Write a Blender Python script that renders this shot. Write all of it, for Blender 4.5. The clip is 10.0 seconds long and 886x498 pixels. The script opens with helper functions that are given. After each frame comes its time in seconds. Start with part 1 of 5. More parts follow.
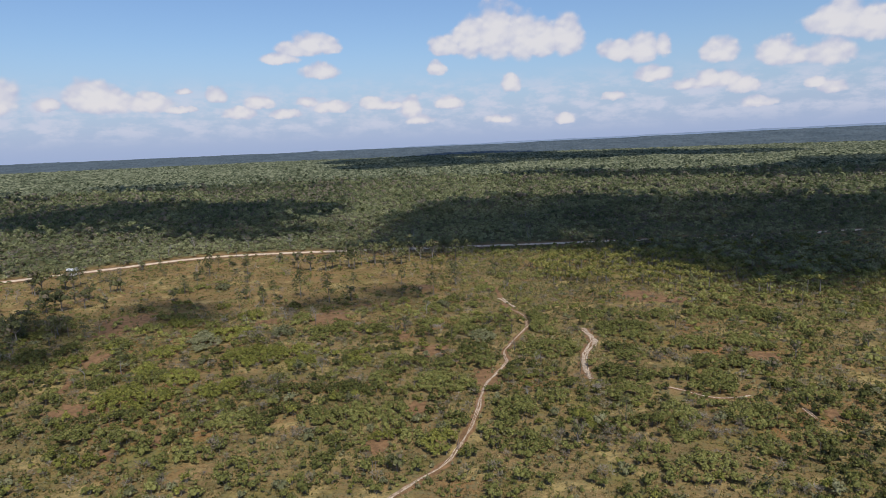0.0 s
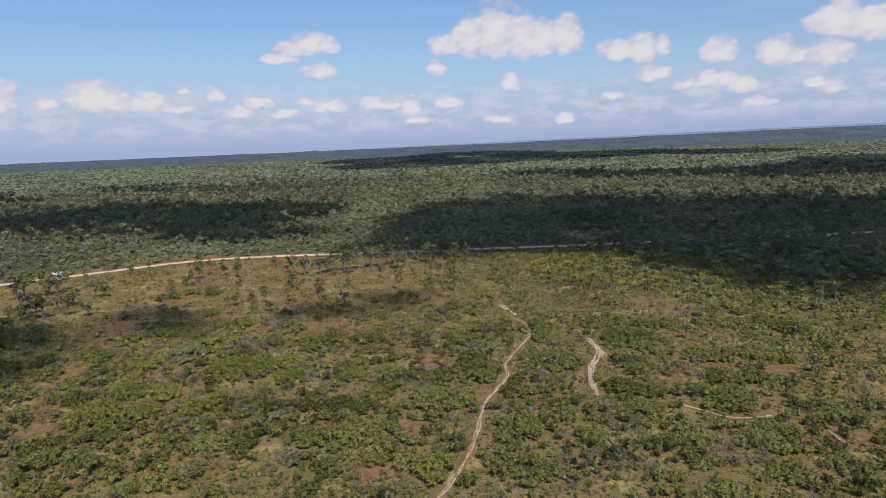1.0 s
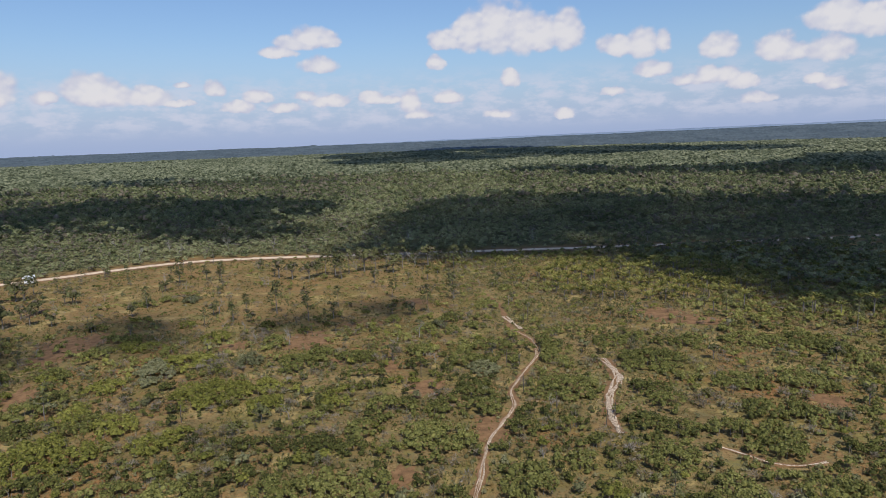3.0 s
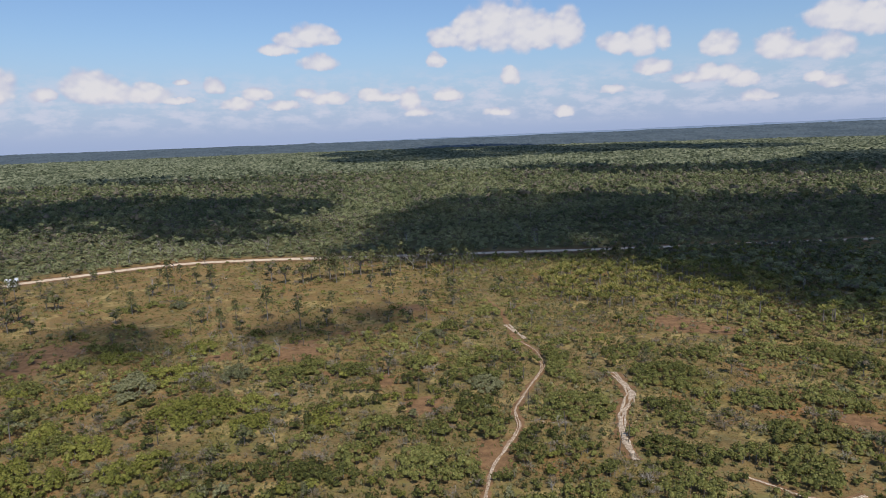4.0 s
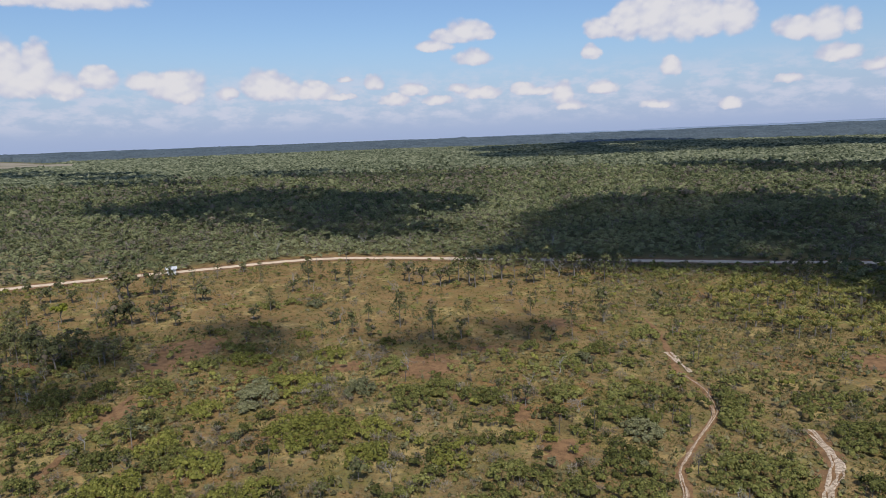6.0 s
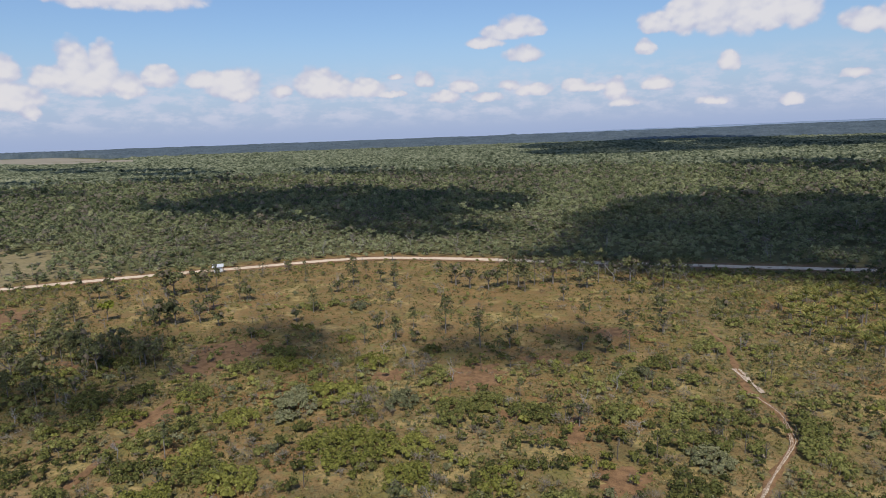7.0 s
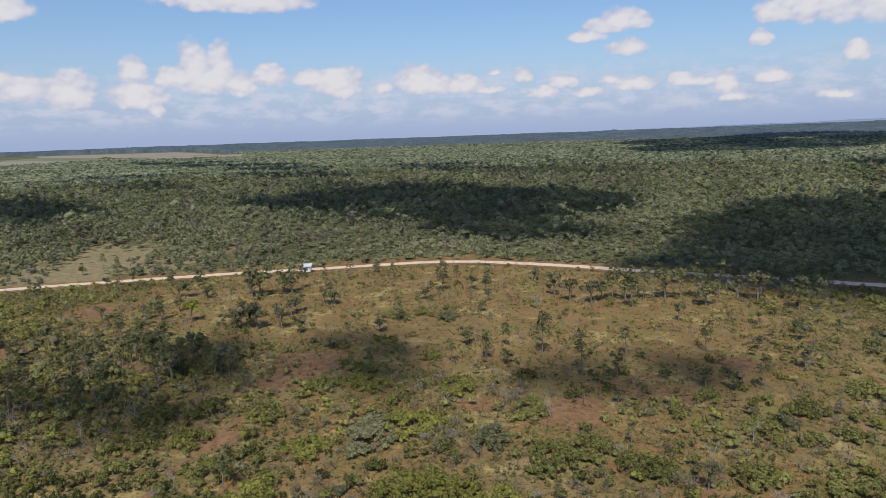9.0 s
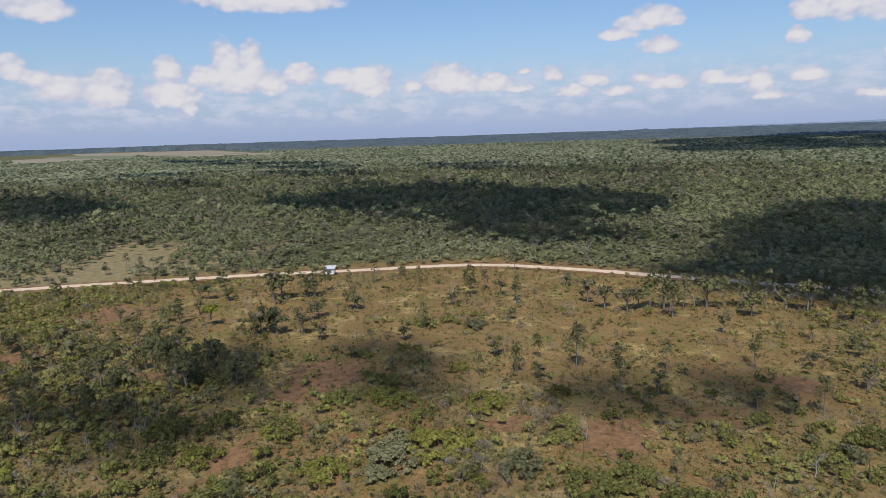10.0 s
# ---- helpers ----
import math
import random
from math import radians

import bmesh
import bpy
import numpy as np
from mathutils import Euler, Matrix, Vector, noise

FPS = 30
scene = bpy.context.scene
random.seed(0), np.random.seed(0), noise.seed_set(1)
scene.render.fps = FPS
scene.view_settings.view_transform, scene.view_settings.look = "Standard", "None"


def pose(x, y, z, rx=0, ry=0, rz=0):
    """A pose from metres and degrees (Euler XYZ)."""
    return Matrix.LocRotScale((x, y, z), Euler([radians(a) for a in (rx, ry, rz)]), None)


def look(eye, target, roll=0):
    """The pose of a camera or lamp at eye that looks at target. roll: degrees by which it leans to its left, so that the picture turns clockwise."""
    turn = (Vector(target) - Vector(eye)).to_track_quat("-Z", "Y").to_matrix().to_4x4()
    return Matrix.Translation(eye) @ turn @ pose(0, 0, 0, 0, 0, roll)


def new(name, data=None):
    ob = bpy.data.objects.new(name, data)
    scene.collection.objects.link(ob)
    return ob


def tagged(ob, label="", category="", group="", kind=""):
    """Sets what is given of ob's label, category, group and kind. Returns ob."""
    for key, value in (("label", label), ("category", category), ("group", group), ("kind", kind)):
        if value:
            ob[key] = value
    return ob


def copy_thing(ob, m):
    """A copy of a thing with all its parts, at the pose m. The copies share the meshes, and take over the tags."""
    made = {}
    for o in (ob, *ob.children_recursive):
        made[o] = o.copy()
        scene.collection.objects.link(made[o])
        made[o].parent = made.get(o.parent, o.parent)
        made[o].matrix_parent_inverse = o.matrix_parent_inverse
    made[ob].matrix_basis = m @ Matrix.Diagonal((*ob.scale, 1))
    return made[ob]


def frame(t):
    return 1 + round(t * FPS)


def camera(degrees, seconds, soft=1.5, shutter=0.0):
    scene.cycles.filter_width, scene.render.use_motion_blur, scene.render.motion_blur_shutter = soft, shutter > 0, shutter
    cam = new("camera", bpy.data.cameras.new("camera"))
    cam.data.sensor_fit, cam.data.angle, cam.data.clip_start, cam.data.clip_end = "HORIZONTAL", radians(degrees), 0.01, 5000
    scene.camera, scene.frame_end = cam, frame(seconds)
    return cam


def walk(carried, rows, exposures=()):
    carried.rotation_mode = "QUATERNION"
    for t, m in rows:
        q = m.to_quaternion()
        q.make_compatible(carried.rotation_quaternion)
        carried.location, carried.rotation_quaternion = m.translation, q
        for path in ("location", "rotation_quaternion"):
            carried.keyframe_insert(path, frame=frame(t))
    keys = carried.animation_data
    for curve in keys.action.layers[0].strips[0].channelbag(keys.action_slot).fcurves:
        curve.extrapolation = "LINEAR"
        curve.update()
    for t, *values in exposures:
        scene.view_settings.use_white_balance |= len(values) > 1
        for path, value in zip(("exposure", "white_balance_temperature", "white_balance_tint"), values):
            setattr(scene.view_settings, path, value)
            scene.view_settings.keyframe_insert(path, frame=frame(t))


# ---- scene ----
# ======== camera ========
cam = camera(69.0, 10.0, soft=0.8)
METRES, EYE, TILT, LEAN, TURN = 106.8, 60.0, 0.0, 0.0, 0.7
ROWS = [
    (0.0, 0.0, 0.0, 0.0, -0.35, -9.29, 2.17),
    (0.5, 0.0027, 0.048, 0.0002, -0.39, -9.29, 2.15),
    (1.0, 0.0049, 0.1011, 0.0005, -0.41, -9.31, 2.13),
    (1.5, 0.0063, 0.1517, 0.0004, -0.42, -9.42, 2.08),
    (2.0, 0.0073, 0.2033, -0.0011, -0.43, -9.53, 2.02),
    (2.5, 0.0088, 0.2537, 0.0002, -0.43, -9.64, 1.98),
    (4.0, 0.0123, 0.414, 0.0034, -0.46, -9.94, 1.87),
    (4.5, 0.0136, 0.4669, 0.0043, -0.45, -10.04, 1.87),
    (5.0, 0.0146, 0.5207, 0.0042, -0.3, -10.11, 1.84),
    (5.5, 0.0104, 0.5696, 0.0058, 4.02, -10.11, 1.84),
    (6.0, 0.0033, 0.6173, 0.0057, 12.65, -10.03, 1.93),
    (7.5, -0.034, 0.7507, 0.0061, 17.15, -10.17, 1.9),
    (8.0, -0.0498, 0.7969, 0.0062, 17.92, -10.23, 1.85),
    (8.5, -0.0658, 0.8415, 0.0061, 21.73, -10.22, 1.86),
    (9.0, -0.0856, 0.8875, 0.0064, 25.49, -10.23, 1.89),
    (9.5, -0.1065, 0.9299, 0.0062, 27.95, -10.21, 1.83),
    (10.0, -0.1296, 0.9737, 0.0057, 27.96, -10.25, 1.78),
]
walk(cam, [(t, pose(0, 0, EYE, TILT, LEAN, TURN) @ pose(METRES * x, METRES * y, METRES * z, 90 + pitch, roll, yaw)) for t, x, y, z, yaw, pitch, roll in ROWS])

# ======== light ========
SUN_ELEVATION, SUN_SIDE = 54.0, 160.0      # degrees; side is clockwise from +y
TO_SUN = Vector((math.sin(radians(SUN_SIDE)) * math.cos(radians(SUN_ELEVATION)),
                 math.cos(radians(SUN_SIDE)) * math.cos(radians(SUN_ELEVATION)),
                 math.sin(radians(SUN_ELEVATION))))
sun = new("sun", bpy.data.lights.new("sun", "SUN"))
sun.data.energy, sun.data.angle, sun.data.color = 4.2, radians(0.8), (1.0, 0.94, 0.85)
sun.matrix_world = look(TO_SUN * 300, (0, 0, 0))
scene.view_settings.exposure = 0.0


class Nodes:
    """Short forms for building a node tree."""

    def __init__(self, tree):
        self.tree = tree
        tree.nodes.clear()

    def add(self, kind, inputs=None, **props):
        n = self.tree.nodes.new(kind)
        for key, value in props.items():
            setattr(n, key, value)
        for key, value in (inputs or {}).items():
            self.put(n, key, value)
        return n

    def put(self, n, key, value):
        if isinstance(value, bpy.types.NodeSocket):
            self.tree.links.new(value, n.inputs[key])
        elif isinstance(value, bpy.types.Node):
            self.tree.links.new(value.outputs[0], n.inputs[key])
        else:
            n.inputs[key].default_value = value

    def math(self, op, a, b=0.0, c=0.0, clamp=False):
        return self.add("ShaderNodeMath", {0: a, 1: b, 2: c}, operation=op, use_clamp=clamp).outputs[0]

    def vec(self, op, a, b=(0, 0, 0), c=(0, 0, 0)):
        n = self.add("ShaderNodeVectorMath", {0: a, 1: b, 2: c}, operation=op)
        return n.outputs["Value"] if op in ("LENGTH", "DISTANCE", "DOT_PRODUCT") else n.outputs[0]

    def noise(self, vector, scale, detail=4.0, rough=0.55):
        return self.add("ShaderNodeTexNoise", {"Vector": vector, "Scale": scale, "Detail": detail, "Roughness": rough}).outputs["Fac"]

    def span(self, value, lo, hi, to_lo=0.0, to_hi=1.0):
        return self.add("ShaderNodeMapRange", {"Value": value, "From Min": lo, "From Max": hi, "To Min": to_lo, "To Max": to_hi},
                        interpolation_type="SMOOTHSTEP").outputs[0]

    def mix(self, fac, a, b, blend="MIX"):
        n = self.add("ShaderNodeMix", data_type="RGBA", blend_type=blend)
        self.put(n, 0, fac), self.put(n, 6, a), self.put(n, 7, b)
        return n.outputs[2]

    def ramp(self, value, stops):
        n = self.add("ShaderNodeValToRGB", {0: value})
        while len(n.color_ramp.elements) < len(stops):
            n.color_ramp.elements.new(0.5)
        for e, (at, colour) in zip(n.color_ramp.elements, stops):
            e.position, e.color = at, (*colour, 1)
        return n.outputs[0]


# cumulus clouds of the sky, puff by puff: bearing, elevation of the base, half width, height (degrees)
CLOUDS_MIDDLE = [(-28.2, 3.5, 1.8, 2.0), (-26.6, 3.5, 1.3, 1.6), (-24.3, 3.5, 1.7, 1.2), (-31.2, 3.5, 0.8, 0.8), (-22.0, 3.3, 1.1, 0.4), (-19.1, 4.1, 0.8, 1.0), (-21.6, 4.7, 0.6, 0.4),
                (-15.8, 3.5, 1.0, 0.9), (-17.4, 2.8, 1.2, 0.7), (-13.7, 2.7, 1.1, 0.6), (-11.8, 3.6, 0.9, 0.7), (-9.7, 3.1, 1.4, 0.8), (-6.3, 3.3, 1.1, 0.9), (-4.8, 3.2, 1.0, 0.6),
                (-3.0, 2.5, 0.8, 1.6), (-2.1, 1.8, 1.2, 0.7), (0.3, 3.1, 1.2, 0.8), (-11.3, 7.9, 1.4, 1.5), (-9.8, 7.9, 0.9, 1.1), (-12.7, 7.7, 1.3, 1.0), (-13.9, 7.1, 1.6, 0.8),
                (-10.5, 5.9, 1.4, 1.1)]
CLOUDS_RIGHT = [(4.3, 7.3, 1.9, 3.6), (6.6, 7.2, 1.5, 3.4), (2.3, 7.4, 1.4, 2.6), (0.3, 7.5, 1.4, 1.4), (8.4, 7.3, 1.3, 2.5), (10.4, 7.3, 1.4, 2.6), (-0.7, 5.9, 0.7, 1.1),
                (5.7, 4.3, 0.8, 1.3), (14.6, 6.4, 1.3, 1.5), (16.5, 6.3, 1.3, 1.8), (18.2, 6.5, 0.7, 1.4), (17.4, 4.5, 1.3, 1.0), (22.3, 5.7, 1.3, 1.5), (21.8, 3.8, 1.1, 1.1),
                (23.0, 3.8, 1.1, 1.0), (24.2, 3.2, 1.1, 1.0), (20.2, 3.6, 1.4, 0.8), (26.5, 5.2, 1.3, 1.7), (27.8, 5.0, 1.1, 1.2), (29.8, 4.8, 1.5, 1.6), (30.3, 7.0, 1.7, 2.0),
                (32.4, 6.5, 1.6, 2.0)]
CLOUDS_LOW = [(29.2, 3.2, 0.7, 0.6), (30.3, 2.7, 0.9, 0.8), (14.2, 3.1, 1.0, 0.6), (25.4, 2.0, 1.3, 0.7), (10.2, 1.4, 0.8, 0.8), (4.7, 1.7, 1.1, 0.6)]
CLOUDS_LEFT = [(-59.6, 9.0, 2.2, 1.5), (-43.0, 10.3, 5.4, 1.7), (-61.5, 4.9, 1.0, 1.3), (-60.0, 4.3, 1.0, 1.0), (-58.5, 3.3, 1.5, 1.7), (-55.6, 2.9, 1.8, 2.3), (-51.0, 4.7, 1.0, 1.7),
                (-46.5, 4.6, 1.1, 2.8), (-44.5, 4.8, 0.9, 2.6), (-48.0, 4.4, 1.4, 1.6), (-45.3, 3.9, 2.2, 1.9), (-43.0, 3.8, 1.2, 1.4), (-51.1, 2.9, 1.9, 1.7), (-49.7, 2.1, 0.6, 0.9),
                (-40.5, 4.5, 1.3, 1.4), (-37.4, 4.4, 1.3, 1.2), (-35.1, 3.5, 1.9, 2.3), (-35.3, 4.6, 1.0, 1.2)]
CLOUDS_ROUND = [(b, 3.5 + (b * 7 % 5), 5.0, 1.6) for b in range(50, 290, 13)]


def make_world():
    world = bpy.data.worlds.new("sky")
    scene.world = world
    world.use_nodes = True
    n = Nodes(world.node_tree)
    sky = n.add("ShaderNodeTexSky", sky_type="NISHITA", sun_disc=False, sun_elevation=radians(SUN_ELEVATION),
                sun_rotation=radians(SUN_SIDE), air_density=1.2, dust_density=1.0, ozone_density=2.0)
    way = n.vec("NORMALIZE", n.add("ShaderNodeTexCoord").outputs["Generated"])
    xyz = n.add("ShaderNodeSeparateXYZ", {0: way})
    bearing = n.math("DEGREES", n.math("ARCTAN2", xyz.outputs[0], xyz.outputs[1]))
    height = n.math("DEGREES", n.math("ARCSINE", xyz.outputs[2]))
    place = n.add("ShaderNodeCombineXYZ", {0: bearing, 1: height, 2: 0.0}).outputs[0]
    swirl = n.add("ShaderNodeTexNoise", {"Vector": place, "Scale": 0.9, "Detail": 4.0, "Roughness": 0.6}).outputs["Color"]
    warped = n.vec("ADD", place, n.vec("MULTIPLY_ADD", swirl, (0.8, 0.6, 0), (-0.40, -0.30, 0)))
    nearest = None
    for b, e, w, h in CLOUDS_RIGHT + CLOUDS_MIDDLE + CLOUDS_LOW + CLOUDS_LEFT + CLOUDS_ROUND:
        b = b - 360 if b > 180 else b
        up = h * 0.72
        v = n.vec("MULTIPLY_ADD", warped, (0.95 / w, 1 / up, 0), (-0.95 * b / w, -(e + 0.36 * h) / up, 0))
        v = n.vec("MAXIMUM", v, n.vec("MULTIPLY", v, (-1, -1.6, 0)))
        d = n.vec("LENGTH", v)
        nearest = d if nearest is None else n.math("SMOOTH_MIN", nearest, d, 0.18)

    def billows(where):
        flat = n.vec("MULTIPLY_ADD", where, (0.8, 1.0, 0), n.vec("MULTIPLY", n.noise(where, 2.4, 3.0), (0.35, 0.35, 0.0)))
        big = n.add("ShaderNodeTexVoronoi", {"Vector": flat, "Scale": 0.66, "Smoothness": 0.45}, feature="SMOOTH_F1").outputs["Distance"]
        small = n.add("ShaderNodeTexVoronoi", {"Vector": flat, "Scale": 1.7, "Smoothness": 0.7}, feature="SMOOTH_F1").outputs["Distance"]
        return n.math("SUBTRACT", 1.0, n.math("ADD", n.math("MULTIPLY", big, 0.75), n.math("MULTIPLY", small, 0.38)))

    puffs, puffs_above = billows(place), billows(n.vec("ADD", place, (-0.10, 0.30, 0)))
    body = n.math("ADD", n.math("SUBTRACT", 1.0, nearest), n.math("MULTIPLY_ADD", puffs, 0.70, -0.04))
    thick = n.span(body, -0.03, 0.40)
    # the far bank of small clouds over the horizon
    bank = n.noise(n.vec("MULTIPLY", place, (0.40, 0.95, 1)), 1.0, 6.0, 0.6)
    window = n.math("MULTIPLY", n.span(height, 0.4, 2.2), n.span(height, 6.4, 3.4))
    bank = n.math("MULTIPLY", n.span(bank, 0.40, 0.64), n.math("MULTIPLY", window, 0.66))
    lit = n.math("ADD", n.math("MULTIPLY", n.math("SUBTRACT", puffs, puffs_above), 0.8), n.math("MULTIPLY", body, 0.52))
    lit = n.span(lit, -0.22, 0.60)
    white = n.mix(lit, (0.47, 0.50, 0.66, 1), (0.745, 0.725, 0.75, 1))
    haze = n.span(height, 9.0, -0.5)
    clear = n.mix(1.0, sky, (SKY_GAIN * 0.86, SKY_GAIN * 1.00, SKY_GAIN * 1.26, 1), "MULTIPLY")
    clear = n.mix(n.math("MULTIPLY", haze, 0.75), clear, (0.375, 0.472, 0.750, 1))
    colour = n.mix(bank, clear, (0.62, 0.635, 0.755, 1))
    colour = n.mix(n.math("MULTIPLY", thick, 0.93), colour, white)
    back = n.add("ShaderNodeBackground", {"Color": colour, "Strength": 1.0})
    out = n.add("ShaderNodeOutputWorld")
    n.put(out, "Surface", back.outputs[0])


SKY_GAIN = 0.10
make_world()


# ======== materials ========
def material(name):
    m = bpy.data.materials.new(name)
    m.use_nodes = True
    return m, Nodes(m.node_tree)


def finish(n, colour, rough=0.8, bump=None, depth=0.02, through_light=0.0, spec=0.3):
    shader = n.add("ShaderNodeBsdfPrincipled", {"Base Color": colour, "Roughness": rough, "Specular IOR Level": spec})
    if bump is not None:
        n.put(shader, "Normal", n.add("ShaderNodeBump", {"Height": bump, "Distance": depth, "Strength": 1.0}))
    last = shader.outputs[0]
    if through_light:
        leaf = n.add("ShaderNodeBsdfTranslucent", {"Color": colour})
        last = n.add("ShaderNodeMixShader", {0: through_light, 1: last, 2: leaf.outputs[0]}).outputs[0]
    n.put(n.add("ShaderNodeOutputMaterial"), "Surface", last)


def foliage(name, dark, mid, light, odd, odd_share=0.06, rough=0.55, patch=0.03, leafy=0.34, glow=0.22, grain=6.0, relief_depth=0.15, clumps=1.1):
    """Leaves: each plant has a tone of its own, each leaf another, and there are patches over the land."""
    m, n = material(name)
    tone = n.add("ShaderNodeAttribute", attribute_name="tone").outputs["Fac"]
    island = n.add("ShaderNodeNewGeometry").outputs["Random Per Island"]
    place = n.add("ShaderNodeNewGeometry").outputs["Position"]
    broad = n.noise(place, patch, 3.0)
    v = n.math("ADD", n.math("MULTIPLY", tone, 0.62), n.math("MULTIPLY_ADD", island, leafy, 0.13 - leafy / 2))
    sprays = n.noise(place, grain * 0.55, 3.0, 0.6)
    v = n.math("ADD", v, n.math("MULTIPLY_ADD", sprays, clumps, -0.5 * clumps))
    v = n.math("ADD", v, n.math("MULTIPLY_ADD", broad, 1.0, -0.48))
    v = n.math("ADD", v, n.math("MULTIPLY_ADD", n.add("ShaderNodeObjectInfo").outputs["Random"], 0.30, -0.15))
    colour = n.ramp(v, [(0.05, dark), (0.5, mid), (0.92, light)])
    pick = n.math("FRACT", n.math("MULTIPLY", tone, 37.7))
    colour = n.mix(n.math("LESS_THAN", pick, odd_share), colour, (*odd, 1))
    finish(n, colour, rough, n.noise(place, grain, 2.0), relief_depth, through_light=glow, spec=0.10)
    return m


def plain(name, a, b, scale, rough=0.85, depth=0.02, stretch=(1, 1, 1), metal=0.0):
    m, n = material(name)
    at = n.vec("MULTIPLY", n.add("ShaderNodeTexCoord").outputs["Object"], stretch)
    f = n.noise(at, scale, 6.0, 0.62)
    fine = n.noise(at, scale * 9, 3.0)
    v = n.math("ADD", n.math("MULTIPLY", f, 0.65), n.math("MULTIPLY", fine, 0.35))
    colour = n.mix(n.span(v, 0.34, 0.66), (*a, 1), (*b, 1))
    finish(n, colour, rough, f, depth)
    return m


LEAF = foliage("broad leaves", (0.052, 0.058, 0.018), (0.158, 0.162, 0.048), (0.300, 0.292, 0.098), (0.19, 0.14, 0.06))
LEAF_YELLOW = foliage("yellow green leaves", (0.085, 0.090, 0.020), (0.205, 0.205, 0.048), (0.35, 0.335, 0.090), (0.20, 0.17, 0.07), 0.04)
LEAF_BRIGHT = foliage("bright young leaves", (0.13, 0.145, 0.022), (0.23, 0.245, 0.040), (0.34, 0.345, 0.07), (0.3, 0.3, 0.06), 0.02)
LEAF_SILVER = foliage("silvery leaves", (0.075, 0.082, 0.042), (0.172, 0.172, 0.084), (0.30, 0.295, 0.165), (0.2, 0.19, 0.12))
NEEDLES = foliage("pine needles", (0.050, 0.058, 0.026), (0.135, 0.142, 0.060), (0.24, 0.238, 0.105), (0.15, 0.13, 0.07))
LEAF_DARK = foliage("dark leaves", (0.045, 0.052, 0.024), (0.125, 0.130, 0.055), (0.23, 0.225, 0.10), (0.17, 0.14, 0.10), 0.12)
FROND = foliage("palm fronds", (0.055, 0.066, 0.018), (0.175, 0.185, 0.050), (0.42, 0.385, 0.12), (0.30, 0.24, 0.07), 0.10)
HERB = foliage("grey-green herbs", (0.062, 0.064, 0.030), (0.150, 0.143, 0.070), (0.27, 0.245, 0.130), (0.20, 0.15, 0.07), 0.12, 0.8)
TWIG = foliage("dry twigs", (0.09, 0.078, 0.058), (0.185, 0.160, 0.122), (0.30, 0.265, 0.215), (0.20, 0.14, 0.095), 0.1, 0.9)
GRASS = foliage("grass and herbs", (0.085, 0.078, 0.030), (0.20, 0.166, 0.072), (0.36, 0.285, 0.140), (0.125, 0.135, 0.038), 0.30, 0.9, 0.05, 0.35)
FOREST = foliage("woodland leaves", (0.085, 0.104, 0.050), (0.188, 0.208, 0.100), (0.315, 0.320, 0.172), (0.20, 0.175, 0.13), 0.14, 0.7, 0.016, 0.20, 0.30, 1.6, 0.8, 1.2)


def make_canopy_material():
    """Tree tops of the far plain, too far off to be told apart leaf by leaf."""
    m, n = material("far tree tops greyed for haze")
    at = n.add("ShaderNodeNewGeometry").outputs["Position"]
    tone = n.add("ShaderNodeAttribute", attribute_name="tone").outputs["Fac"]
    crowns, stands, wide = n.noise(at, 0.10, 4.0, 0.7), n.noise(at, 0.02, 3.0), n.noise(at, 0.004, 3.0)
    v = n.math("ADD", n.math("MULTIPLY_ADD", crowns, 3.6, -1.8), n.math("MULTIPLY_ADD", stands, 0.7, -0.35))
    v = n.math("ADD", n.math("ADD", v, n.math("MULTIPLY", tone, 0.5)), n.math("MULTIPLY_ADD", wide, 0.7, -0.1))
    # greens greyed and cooled, so the colour itself carries some distance haze
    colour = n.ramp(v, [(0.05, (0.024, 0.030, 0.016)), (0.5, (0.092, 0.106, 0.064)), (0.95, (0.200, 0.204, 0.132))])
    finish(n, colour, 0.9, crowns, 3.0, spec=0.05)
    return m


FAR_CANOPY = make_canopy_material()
BARK = plain("grey bark", (0.10, 0.085, 0.07), (0.26, 0.23, 0.20), 3.0, 0.95, 0.03, (3, 3, 0.6))
DEAD_WOOD = plain("bleached wood", (0.16, 0.15, 0.135), (0.36, 0.335, 0.30), 2.5, 0.9, 0.02, (3, 3, 0.5))
CHAR = plain("charred wood", (0.05, 0.043, 0.036), (0.17, 0.145, 0.12), 2.5, 0.95, 0.02, (3, 3, 0.5))
ROAD = plain("pale marl", (0.45, 0.345, 0.235), (0.64, 0.52, 0.385), 0.35, 0.95, 0.05)
SAND = plain("white sand and clay", (0.15, 0.095, 0.050), (0.60, 0.50, 0.39), 1.9, 0.95, 0.05)
EARTH = plain("trodden earth", (0.15, 0.09, 0.05), (0.46, 0.35, 0.25), 1.1, 0.95, 0.05)
CLAY = plain("red clay", (0.110, 0.062, 0.028), (0.250, 0.142, 0.068), 0.5, 0.95, 0.05)
WALL_PAINT = plain("white paint", (0.56, 0.57, 0.58), (0.72, 0.73, 0.74), 1.2, 0.7, 0.004)
ROOF_METAL = plain("galvanised roof", (0.46, 0.48, 0.50), (0.62, 0.63, 0.64), 0.8, 0.45, 0.004)
WOOD = plain("weathered boards", (0.13, 0.10, 0.075), (0.24, 0.20, 0.16), 2.0, 0.85, 0.01)
DRY_GRASS = plain("dry pasture", (0.13, 0.115, 0.05), (0.27, 0.21, 0.11), 0.3, 0.95, 0.05)
CROP = plain("harvested field", (0.20, 0.17, 0.12), (0.27, 0.235, 0.17), 0.01, 0.95, 0.2, (0.4, 1, 1))
